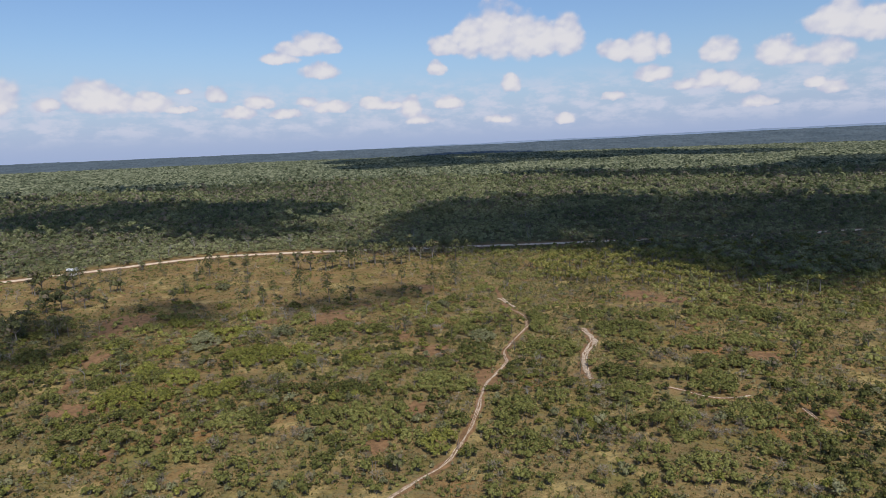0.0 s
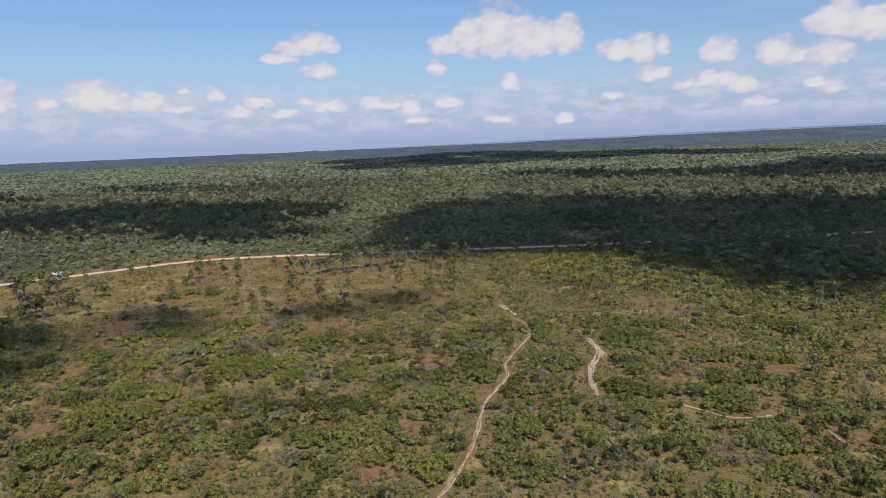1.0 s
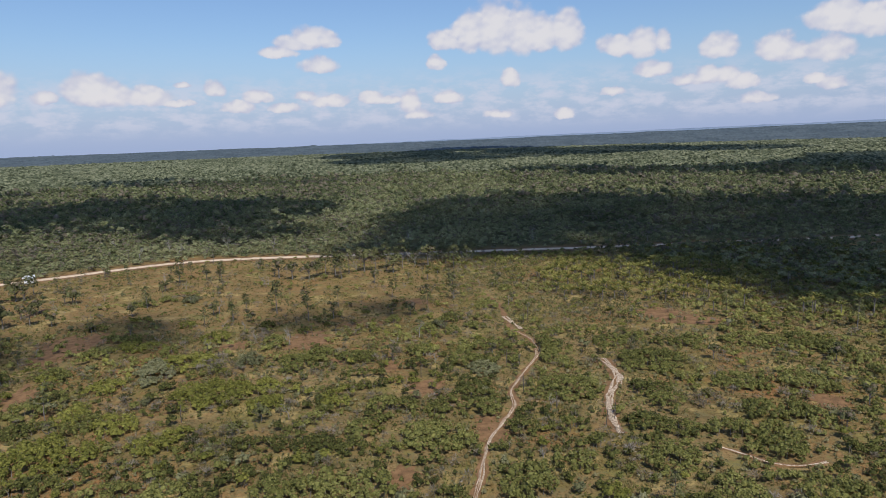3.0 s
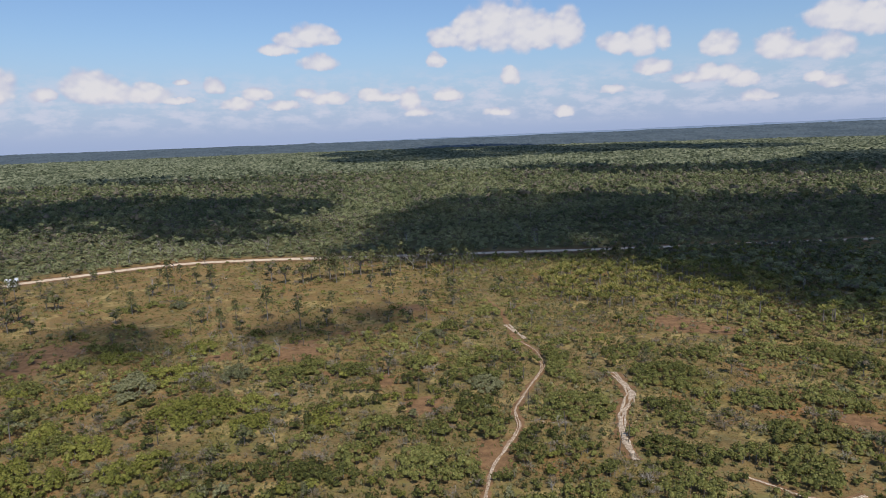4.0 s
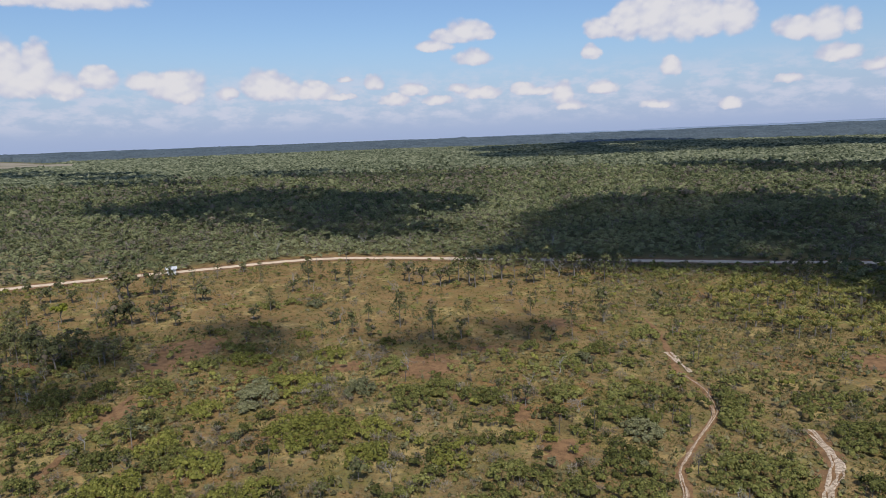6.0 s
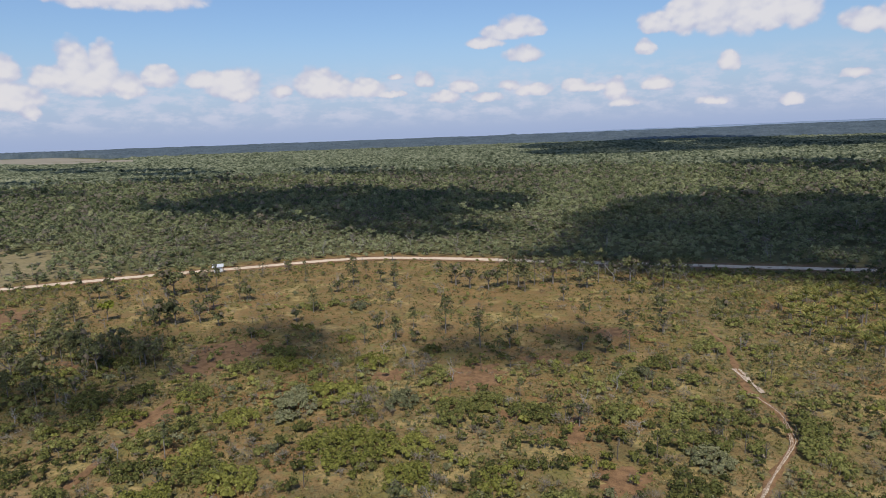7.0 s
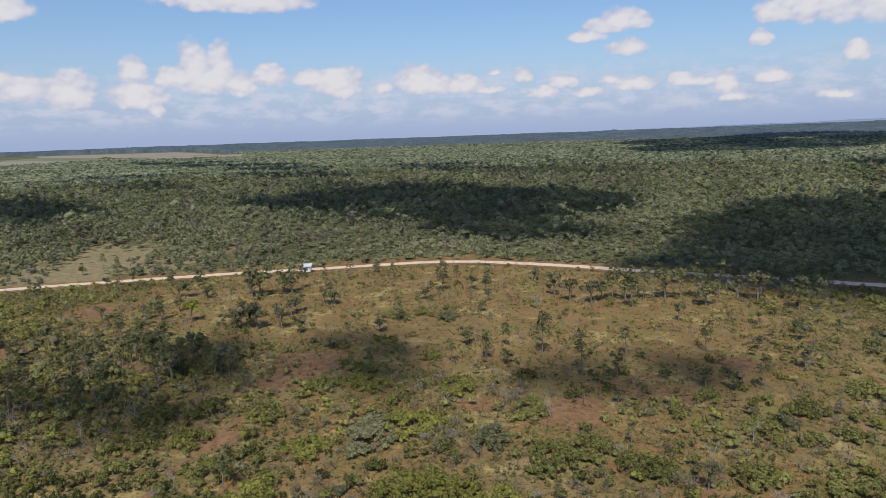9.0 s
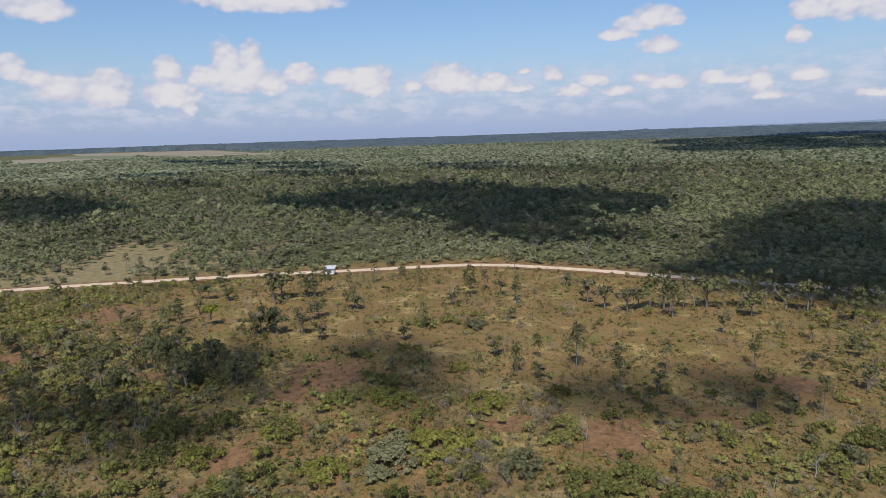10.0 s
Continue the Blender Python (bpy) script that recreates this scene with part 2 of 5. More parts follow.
CROP_GREEN = plain("green field", (0.11, 0.125, 0.07), (0.17, 0.18, 0.10), 0.01, 0.95, 0.2, (0.4, 1, 1))
# distance haze is painted into the next two materials as blue base colour
HAZY_PLAIN = plain("far plain in haze colour", (0.038, 0.056, 0.068), (0.084, 0.108, 0.122), 0.010, 1.0, 0.0, (1, 0.5, 1))
HAZY_HILLS = plain("hills in haze colour", (0.14, 0.19, 0.27), (0.18, 0.23, 0.31), 0.004, 1.0, 0.0)


def make_ground_material():
    m, n = material("savanna soil and dry grass")
    at = n.add("ShaderNodeNewGeometry").outputs["Position"]
    broad, mid, fine, grit = n.noise(at, 0.018, 4.0), n.noise(at, 0.10, 5.0, 0.62), n.noise(at, 0.7, 5.0, 0.65), n.noise(at, 4.5, 3.0)
    dry = n.ramp(mid, [(0.30, (0.150, 0.114, 0.050)), (0.48, (0.238, 0.166, 0.076)), (0.66, (0.318, 0.218, 0.104))])
    red = n.mix(fine, (0.210, 0.108, 0.044, 1), (0.345, 0.190, 0.082, 1))
    green = n.mix(fine, (0.135, 0.118, 0.034, 1), (0.250, 0.205, 0.062, 1))
    colour = n.mix(n.span(n.math("ADD", broad, n.math("MULTIPLY", mid, 0.45)), 0.70, 0.90), dry, red)
    where = n.add("ShaderNodeSeparateXYZ", {0: n.vec("ADD", at, n.vec("MULTIPLY_ADD", n.add("ShaderNodeTexNoise", {"Vector": at, "Scale": 0.03, "Detail": 4.0}).outputs["Color"], (60, 60, 0), (-30, -30, 0)))})
    open_land = n.math("MULTIPLY", n.math("MULTIPLY", n.span(where.outputs[0], -250.0, -215.0), n.span(where.outputs[0], 20.0, -20.0)), n.span(where.outputs[1], 205.0, 250.0))
    colour = n.mix(n.math("MULTIPLY", open_land, 0.60), colour, n.mix(mid, (0.205, 0.118, 0.046, 1), (0.365, 0.222, 0.096, 1)))
    weeds = n.noise(n.vec("ADD", at, (310, 70, 0)), 0.055, 6.0, 0.68)
    colour = n.mix(n.math("MULTIPLY", n.span(weeds, 0.46, 0.66, 0.0, 0.85), n.math("MULTIPLY_ADD", open_land, -0.30, 1.0)), colour, green)
    pale = n.span(n.noise(n.vec("ADD", at, (40, 910, 0)), 0.16, 6.0, 0.68), 0.63, 0.74)
    colour = n.mix(pale, colour, (0.40, 0.33, 0.25, 1))
    litter = n.noise(at, 1.6, 5.0, 0.7)
    colour = n.mix(n.span(litter, 0.47, 0.66, 0.0, 0.80), colour, n.mix(1.0, colour, (0.38, 0.34, 0.26, 1), "MULTIPLY"))
    colour = n.mix(n.span(grit, 0.2, 0.8, 0.0, 0.5), colour, n.mix(1.0, colour, (0.45, 0.45, 0.42, 1), "MULTIPLY"))
    straw = n.noise(n.vec("ADD", at, (510, 33, 0)), 0.075, 5.0, 0.66)
    colour = n.mix(n.span(straw, 0.52, 0.64, 0.0, 0.80), colour, n.mix(fine, (0.300, 0.225, 0.085, 1), (0.420, 0.320, 0.140, 1)))
    olive = n.noise(n.vec("ADD", at, (77, 410, 0)), 0.11, 5.0, 0.66)
    colour = n.mix(n.span(olive, 0.54, 0.64, 0.0, 0.80), colour, n.mix(fine, (0.130, 0.120, 0.036, 1), (0.225, 0.195, 0.068, 1)))
    herbs = n.math("ADD", n.math("MULTIPLY", n.noise(at, 0.55, 5.0, 0.7), 0.6), n.math("MULTIPLY", n.noise(n.vec("ADD", at, (17, 5, 3)), 2.2, 3.0, 0.7), 0.4))
    herb_colour = n.mix(n.noise(at, 0.09, 3.0), (0.118, 0.116, 0.042, 1), (0.170, 0.146, 0.086, 1))
    colour = n.mix(n.span(herbs, 0.49, 0.60, 0.0, 0.85), colour, herb_colour)
    colour = n.mix(n.span(n.noise(n.vec("ADD", at, (9, 77, 1)), 1.1, 4.0, 0.7), 0.56, 0.70, 0.0, 0.80), colour, (0.060, 0.048, 0.022, 1))
    # woodland floor beyond the road
    xyz = n.add("ShaderNodeSeparateXYZ", {0: at})
    past = n.math("SUBTRACT", xyz.outputs[1], n.math("MULTIPLY_ADD", n.math("MINIMUM", n.math("ADD", xyz.outputs[0], 148.0), 0.0), 0.725, 374.0))
    floor = n.mix(mid, (0.070, 0.074, 0.032, 1), (0.145, 0.132, 0.064, 1))
    colour = n.mix(n.span(n.math("MULTIPLY_ADD", mid, 24.0, past), 14.0, 34.0), colour, floor)
    finish(n, colour, 0.95, n.math("ADD", fine, n.math("MULTIPLY", grit, 0.4)), 0.25, spec=0.1)
    return m


def make_cloud_material(name, solid):
    m, n = material(name)
    at = n.add("ShaderNodeTexCoord").outputs["Object"]
    holes = n.span(n.noise(at, 0.03, 4.0, 0.6), 0.36, 0.50)
    body = n.add("ShaderNodeBsdfDiffuse", {"Color": (0.9, 0.9, 0.9, 1)})
    thin = n.add("ShaderNodeBsdfTransparent")
    last = n.add("ShaderNodeMixShader", {0: n.math("MULTIPLY", holes, solid), 1: thin.outputs[0], 2: body.outputs[0]})
    n.put(n.add("ShaderNodeOutputMaterial"), "Surface", last.outputs[0])
    return m


GROUND = make_ground_material()
CLOUD, THIN_CLOUD = make_cloud_material("cloud vapour", 0.70), make_cloud_material("thin cloud vapour", 0.38)
BROKEN_CLOUD = make_cloud_material("broken cloud vapour", 0.40)

# ======== mesh building ========
rng = np.random.default_rng(11)


class Shape:
    """Vertices, faces of four (or three) corners and a tone for each vertex."""

    def __init__(self, corners=4):
        self.v, self.q, self.t, self.n, self.corners = [], [], [], 0, corners

    def put(self, v, q, tone=0.5):
        v = np.asarray(v, float).reshape(-1, 3)
        self.v.append(v), self.q.append(np.asarray(q, int).reshape(-1, self.corners) + self.n)
        self.t.append(np.broadcast_to(np.asarray(tone, float), (len(v),)))
        self.n += len(v)
        return self

    def arrays(self):
        return np.concatenate(self.v), np.concatenate(self.q), np.concatenate(self.t)

    def many(self, proto, places, turns, scales, tones):
        """Copies of proto=(v, q, tone) at places, all in this one mesh."""
        v, q, t = proto
        k = len(places)
        if not k:
            return self
        c, s = np.cos(turns)[:, None], np.sin(turns)[:, None]
        scales = np.broadcast_to(np.asarray(scales, float).reshape(k, -1), (k, 3))
        x, y, z = (v[None, :, i] * scales[:, i:i + 1] for i in range(3))
        out = np.stack([c * x - s * y, s * x + c * y, z], 2) + np.asarray(places)[:, None, :]
        base = (np.arange(k) * len(v))[:, None, None]
        tone = np.clip(np.asarray(tones)[:, None] + (t[None] - 0.5) * 0.6, 0, 1)
        return self.put(out.reshape(-1, 3), (q[None] + base).reshape(-1, self.corners), tone.reshape(-1))


def mesh_from(name, shape, mat, smooth=False):
    v, q, t = shape.arrays() if isinstance(shape, Shape) else shape
    me = bpy.data.meshes.new(name)
    me.vertices.add(len(v)), me.loops.add(q.size), me.polygons.add(len(q))
    me.vertices.foreach_set("co", np.ascontiguousarray(v, dtype=np.float32).ravel())
    me.loops.foreach_set("vertex_index", np.ascontiguousarray(q, dtype=np.int32).ravel())
    me.polygons.foreach_set("loop_start", np.arange(0, q.size, q.shape[1], dtype=np.int32))
    me.polygons.foreach_set("use_smooth", np.full(len(q), smooth))
    me.attributes.new("tone", "FLOAT", "POINT").data.foreach_set("value", np.ascontiguousarray(t, dtype=np.float32))
    me.update(calc_edges=True)
    me.materials.append(mat)
    return me


def part(name, shape, mat, parent=None, label="", smooth=False):
    ob = new(name, mesh_from(name, shape, mat, smooth))
    ob.parent = parent
    return tagged(ob, label)


def unit(a):
    return a / np.maximum(np.linalg.norm(a, axis=-1, keepdims=True), 1e-9)


def leaves(shape, at, axis, length, width, count, spread=0.9, droop=0.25, tone=0.5):
    """A rosette of count pointed leaves round axis at each place."""
    at, axis = np.repeat(at, count, 0), np.repeat(unit(axis), count, 0)
    k = len(at)
    side = unit(np.cross(axis, unit(rng.normal(size=(k, 3)))))
    out = unit(axis * rng.uniform(1 - spread, 1.1 - spread * 0.4, (k, 1)) + side * spread)
    flat = unit(np.cross(out, axis + rng.normal(size=(k, 3)) * 0.25))
    size = length * rng.uniform(0.7, 1.25, (k, 1))
    tip = at + out * size - np.array([0, 0, 1]) * size * droop
    mid = at + out * size * 0.55
    w = flat * size * width
    v = (np.stack([at, mid + w, tip, mid - w], 1) if shape.corners == 4 else np.stack([at - w, at + w, tip], 1)).reshape(-1, 3)
    tone = np.repeat(np.clip(np.broadcast_to(tone, (k,)) + rng.normal(size=k) * 0.12, 0, 1), shape.corners)
    return shape.put(v, np.arange(shape.corners * k), tone)


def tube(shape, points, radii, sides=5, tone=0.5):
    """A tapered round bar through the points, closed at its ends by a fine taper."""
    p, r = np.asarray(points, float), np.asarray(radii, float)
    along = unit(np.gradient(p, axis=0))
    ref = np.where(np.abs(along[:, 2:3]) > 0.9, np.array([[1.0, 0, 0]]), np.array([[0, 0, 1.0]]))
    a = unit(np.cross(along, ref))
    b = np.cross(along, a)
    ang = np.arange(sides) * 2 * np.pi / sides
    ring = p[:, None] + r[:, None, None] * (np.cos(ang)[None, :, None] * a[:, None] + np.sin(ang)[None, :, None] * b[:, None])
    i, j = np.meshgrid(np.arange(len(p) - 1), np.arange(sides), indexing="ij")
    k = (j + 1) % sides
    q = np.stack([i * sides + j, i * sides + k, (i + 1) * sides + k, (i + 1) * sides + j], -1)
    return shape.put(ring.reshape(-1, 3), q.reshape(-1, 4), tone)


def box(shape, lo, hi):
    (x0, y0, z0), (x1, y1, z1) = lo, hi
    v = [(x, y, z) for z in (z0, z1) for x, y in ((x0, y0), (x1, y0), (x1, y1), (x0, y1))]
    return shape.put(v, [(3, 2, 1, 0), (4, 5, 6, 7), (0, 1, 5, 4), (1, 2, 6, 5), (2, 3, 7, 6), (3, 0, 4, 7)])


def lattice(x, y, seed):
    """Smooth noise in 0..1 over the plan, vectorised."""
    x, y = np.asarray(x, float), np.asarray(y, float)
    xi, yi = np.floor(x).astype(np.int64), np.floor(y).astype(np.int64)
    fx, fy = x - xi, y - yi
    fx, fy = fx * fx * (3 - 2 * fx), fy * fy * (3 - 2 * fy)

    def h(a, b):
        k = (a * 374761393 + b * 668265263 + seed * 1274126177) & 0x7FFFFFFF
        k = ((k ^ (k >> 13)) * 1103515245) & 0x7FFFFFFF
        return ((k ^ (k >> 16)) & 0xFFFF) / 65535.0

    return (h(xi, yi) * (1 - fx) + h(xi + 1, yi) * fx) * (1 - fy) + (h(xi, yi + 1) * (1 - fx) + h(xi + 1, yi + 1) * fx) * fy


def rough_noise(x, y, seed):
    return 0.55 * lattice(x, y, seed) + 0.28 * lattice(x * 2.1, y * 2.1, seed + 1) + 0.17 * lattice(x * 4.3, y * 4.3, seed + 2)


# ======== ground, road, tracks ========
ROAD_LINE = [(-620, 60), (-520, 118), (-420, 180), (-350, 220), (-306, 250), (-285, 268), (-257, 289), (-225, 313), (-208, 324), (-186, 338), (-170, 350.5),
             (-148, 364.5), (-126, 371), (-91, 373), (-55, 372.5), (17, 373), (72, 373), (145, 376), (215, 379), (330, 392), (520, 420)]
TRACK_A = [(-22.0, 90.0), (-12.1, 102.8), (-6.9, 109.3), (-2.7, 113.1), (-0.8, 117.4), (1.2, 124.0), (3.0, 129.5), (4.8, 138.2), (5.7, 145.1), (6.9, 152.5), (10.9, 161.9), (14.8, 170.6), (14.0, 178.4), (17.6, 188.0), (24.8, 205.9), (24.4, 218.5), (19.4, 229.5), (18.8, 242.6), (18.2, 259.1), (14.0, 280.0)]
TRACK_B = [(40.6, 201.0), (41.4, 195.5), (42.2, 188.4), (39.7, 181.3), (36.7, 175.9), (35.2, 169.7), (34.5, 163.9), (34.0, 158.6), (34.6, 154.1)]
TRACK_D = [(-172, 199), (-167.9, 203.3), (-166.0, 207.5), (-159.1, 208.5), (-153.5, 206.8), (-149, 204)]
TRACK_E = [(-102, 154), (-102.7, 159.5), (-103.4, 163.4), (-105.7, 167.9), (-107.1, 172.1), (-106.6, 179.7), (-110.1, 187.2), (-112, 195)]
TRACK_C = [(50.0, 149.3), (53.5, 146.8), (56.8, 142.6), (60.6, 140.3), (65.8, 141.0), (69.2, 141.9)]
TRACK_F = [(75.6, 134.7), (75.5, 131.2), (75.1, 126.8)]


def smooth_line(points, step, reach=8.0):
    p = np.asarray(points, float)
    d = np.concatenate([[0], np.cumsum(np.linalg.norm(np.diff(p, axis=0), axis=1))])
    s = np.arange(0, d[-1], step)
    out = np.stack([np.interp(s, d, p[:, 0]), np.interp(s, d, p[:, 1])], 1)
    k = max(1, int(reach / step))
    for _ in range(2):
        pad = np.concatenate([np.repeat(out[:1], k, 0), out, np.repeat(out[-1:], k, 0)])
        out = np.stack([np.convolve(pad[:, i], np.ones(2 * k + 1) / (2 * k + 1), "valid") for i in (0, 1)], 1)
    return out


def strip(line, half, ragged, z, seed, step=1.0, taper=False, drift=0.0):
    """A ribbon along a line with uneven edges, a little crowned."""
    p = smooth_line(line, step, 8.0 if step >= 1.0 else 2.2)
    along = unit(np.gradient(p, axis=0))
    side = np.stack([-along[:, 1], along[:, 0]], 1)
    s = np.arange(len(p)) * step
    half = half * np.clip((s[-1] - s) / 70 + 0.35, 0.35, 1.0) if taper else half
    p = p + side * (drift * (rough_noise(s * 0.12, s * 0 + 3, seed + 11) - 0.35) * 2)[:, None]
    left = half * (1 + ragged * (rough_noise(s * 0.35, s * 0, seed) - 0.5) * 2)
    right = half * (1 + ragged * (rough_noise(s * 0.35, s * 0 + 9, seed + 5) - 0.5) * 2)
    cols = []
    for f, lift in ((-1, 0.0), (-0.5, 0.05), (0, 0.06), (0.5, 0.05), (1, 0.0)):
        w = np.where(f < 0, left, right) * f
        cols.append(np.column_stack([p + side * w[:, None], np.full(len(p), z + lift)]))
    v = np.stack(cols, 1)
    i, j = np.meshgrid(np.arange(len(p) - 1), np.arange(4), indexing="ij")
    q = np.stack([i * 5 + j, (i + 1) * 5 + j, (i + 1) * 5 + j + 1, i * 5 + j + 1], -1)[..., ::-1]
    return Shape().put(v.reshape(-1, 3), q.reshape(-1, 4))


def relief(x, y):
    """The lie of the land: low swells and hummocks."""
    return 0.25 * (rough_noise(x * 0.08, y * 0.08, 3) - 0.5) * np.clip((900 - np.hypot(x, y)) / 300, 0, 1)


def make_ground():
    ax = np.concatenate([-np.geomspace(7000, 340, 18), np.arange(-336, 200, 3.2), np.geomspace(202, 7000, 18)])
    ay = np.concatenate([-np.geomspace(7000, 40, 16), np.arange(-30, 420, 3.2), np.geomspace(424, 7000, 18)])
    x, y = np.meshgrid(ax, ay)
    v = np.stack([x, y, relief(x, y) - 0.12], -1).reshape(-1, 3)
    i, j = np.meshgrid(np.arange(len(ay) - 1), np.arange(len(ax) - 1), indexing="ij")
    w = len(ax)
    q = np.stack([i * w + j, i * w + j + 1, (i + 1) * w + j + 1, (i + 1) * w + j], -1).reshape(-1, 4)
    tagged(part("ground", Shape().put(v, q), GROUND, smooth=True), "reddish savanna soil with dry tan and green grass", "ground", kind="structure")


make_ground()
tagged(part("road", strip(ROAD_LINE, 3.1, 0.16, 0.06, 21), ROAD, smooth=True), "pale unpaved marl road curving through the scrub", "road", kind="structure")
tagged(part("road_verge", strip(ROAD_LINE, 6.0, 0.35, 0.02, 61, 2.0), CLAY, smooth=True), "bare reddish clay verge beside the road", "verge", kind="structure")
for line, half, seed, what in ((TRACK_A, 0.72, 31, "reddish sandy footpath worn through the shrubs"), (TRACK_B, 1.35, 41, "white sandy footpath between dense shrubs"),
                               (TRACK_C, 0.62, 51, "eroded pale sandy trail among shrubs"), (TRACK_F, 0.5, 56, "eroded pale sandy trail among shrubs"),
                               (TRACK_D, 1.0, 81, "short curving clay trail among trees"), (TRACK_E, 0.6, 91, "reddish clay gap winding between shrubs")):
    tagged(part("path", strip(line, half * 1.25, 1.0, 0.0, seed, 0.7, len(line) > 12), CLAY, smooth=True), "trampled red clay edge of a footpath", "path", kind="structure")
    for k, drift in enumerate((0.5, -0.6, 1.2) if seed < 60 else ()):
        streak = strip(line[:-3] if len(line) > 12 else line, half * (0.30, 0.20, 0.14)[k], 1.3, 0.05 + 0.02 * k, seed + 3 + 7 * k, 0.7, len(line) > 12, drift * half)
        tagged(part("path", streak, EARTH if line is TRACK_A and k == 0 else SAND, smooth=True), what, "path", kind="structure")



def blot(x, y, rx, ry, z, seed):
    """A patch with a wandering outline, rising a little to its middle."""
    k = 72
    a = np.arange(k) * 2 * np.pi / k
    r = 0.25 + 1.45 * rough_noise(np.cos(a) * 3.5 + seed, np.sin(a) * 3.5 + seed, seed)
    rings = [np.stack([x + rx * r * f * np.cos(a), y + ry * r * f * np.sin(a), np.full(k, z + 0.05 * (1 - f * f))], 1) for f in (0.02, 0.4, 0.75, 1.0)]
    i, j = np.meshgrid(np.arange(3), np.arange(k), indexing="ij")
    jj = (j + 1) % k
    q = np.stack([i * k + j, (i + 1) * k + j, (i + 1) * k + jj, i * k + jj], -1)
    return Shape().put(np.concatenate(rings), q.reshape(-1, 4))


SOILS_A = [(-120.2, 227.7, 8.9, 10.1), (-91.7, 145.3, 7.5, 5.1), (-108.1, 184.4, 3.2, 5.7), (-63.2, 129.3, 1.7, 4.0), (-72.3, 121.7, 2.6, 3.8), (-9.6, 139.2, 1.8, 4.2), (83.8, 168.1, 4.0, 5.4), (80.9, 130.0, 2.0, 4.4), (8.4, 157.8, 3.4, 5.0), (-16.5, 122.4, 3.2, 3.1), (-118.2, 226.6, 9.8, 10.8), (-45.3, 228.9, 6.6, 7.4), (72.2, 239.1, 8.6, 6.0), (-5.9, 182.9, 4.3, 5.4)]
SOILS_B = [(7.6, 160.7, 3.1, 5.5), (-16.1, 198.0, 1.9, 4.3), (-44.1, 222.3, 7.3, 6.8), (-105.9, 185.7, 2.4, 4.3), (-66.0, 220.2, 4.1, 5.1), (-117.7, 214.8, 6.6, 8.8), (-31.2, 205.0, 3.2, 3.1), (-16.6, 204.0, 1.5, 3.8), (-210.5, 201.5, 6.6, 8.7), (-118.6, 220.5, 7.0, 9.8), (-157.1, 269.2, 3.5, 5.1), (-29.1, 240.6, 7.1, 3.0), (-11.4, 268.8, 6.6, 4.7)]
SOILS_C = [(71, 244.4, 9, 5), (78, 233, 11, 5), (-8.9, 141.7, 3, 3), (-226, 241, 13, 14)]
for i, (x, y, rx, ry) in enumerate(SOILS_A + SOILS_B + SOILS_C):
    tagged(part("bare_soil", blot(x, y, rx, ry, 0.0, 70 + i), CLAY, smooth=True), "bare patch of red clay soil", "bare soil", kind="structure")

for k, (half, seed) in enumerate(((0.5, 131), (0.3, 137))):
    sand = strip([(18.0 + k, 245), (19.2 + k, 239), (21.5, 233), (23.0 - k, 228)], half, 1.2, 0.04 + 0.03 * k, seed, 0.5)
    tagged(part("path", sand, SAND, smooth=True), "washed-out stretch of white sand on a footpath", "path", kind="structure")
tagged(part("clearing", blot(-322, 308, 62, 76, 0.0, 66), DRY_GRASS, smooth=True), "open clearing of dry tan grass by the road", "clearing", kind="structure")

# ======== plants: prototypes ========
def lumpy(k, lobes, rx, rz, low=-0.1):
    """Places over several overlapping lobes, none of them inside another."""
    c = np.column_stack([rng.uniform(-0.55, 0.55, (lobes, 2)) * rx, rng.uniform(-0.25, 0.35, lobes) * rz])
    r = np.column_stack([rng.uniform(0.40, 0.62, lobes) * rx, rng.uniform(0.40, 0.62, lobes) * rz])
    which = rng.integers(0, lobes, k * 4)
    d = unit(rng.normal(size=(k * 4, 3)) + np.array([0, 0, 0.35]))
    p = c[which] + d * np.column_stack([r[which, 0], r[which, 0], r[which, 1]])
    inside = np.zeros(len(p), bool)
    for j in range(lobes):
        e = (p - c[j]) / np.array([r[j, 0], r[j, 0], r[j, 1]])
        inside |= (np.sum(e * e, 1) < 0.72) & (which != j)
    keep = ~inside & (d[:, 2] > low - 0.35)
    return p[keep][:k], d[keep][:k]


def mound(shape, c, r, sides=7, rings=3):
    """Rounded leafy masses under the outer leaves: a bumpy dome at each place of c, with the radii r."""
    a = np.arange(sides) * 2 * np.pi / sides
    up = np.linspace(-0.35, 0.5 * np.pi - 0.12, rings + 1)
    d = np.stack([np.cos(up)[:, None] * np.cos(a), np.cos(up)[:, None] * np.sin(a), np.sin(up)[:, None] + 0 * a], -1).reshape(-1, 3)
    wob = rng.uniform(0.82, 1.12, (len(c), len(d), 1))
    v = c[:, None, :] + d[None] * r[:, None, :] * wob
    i, j = np.meshgrid(np.arange(rings), np.arange(sides), indexing="ij")
    k = (j + 1) % sides
    q = np.stack([i * sides + j, i * sides + k, (i + 1) * sides + k, (i + 1) * sides + j], -1).reshape(-1, 4)
    if shape.corners == 3:
        q = np.concatenate([q[:, [0, 1, 2]], q[:, [0, 2, 3]]])
    tone = np.repeat(rng.uniform(0.25, 0.6, len(c)), len(d))
    return shape.put(v.reshape(-1, 3), (q[None] + (np.arange(len(c)) * len(d))[:, None, None]).reshape(-1, shape.corners), tone)


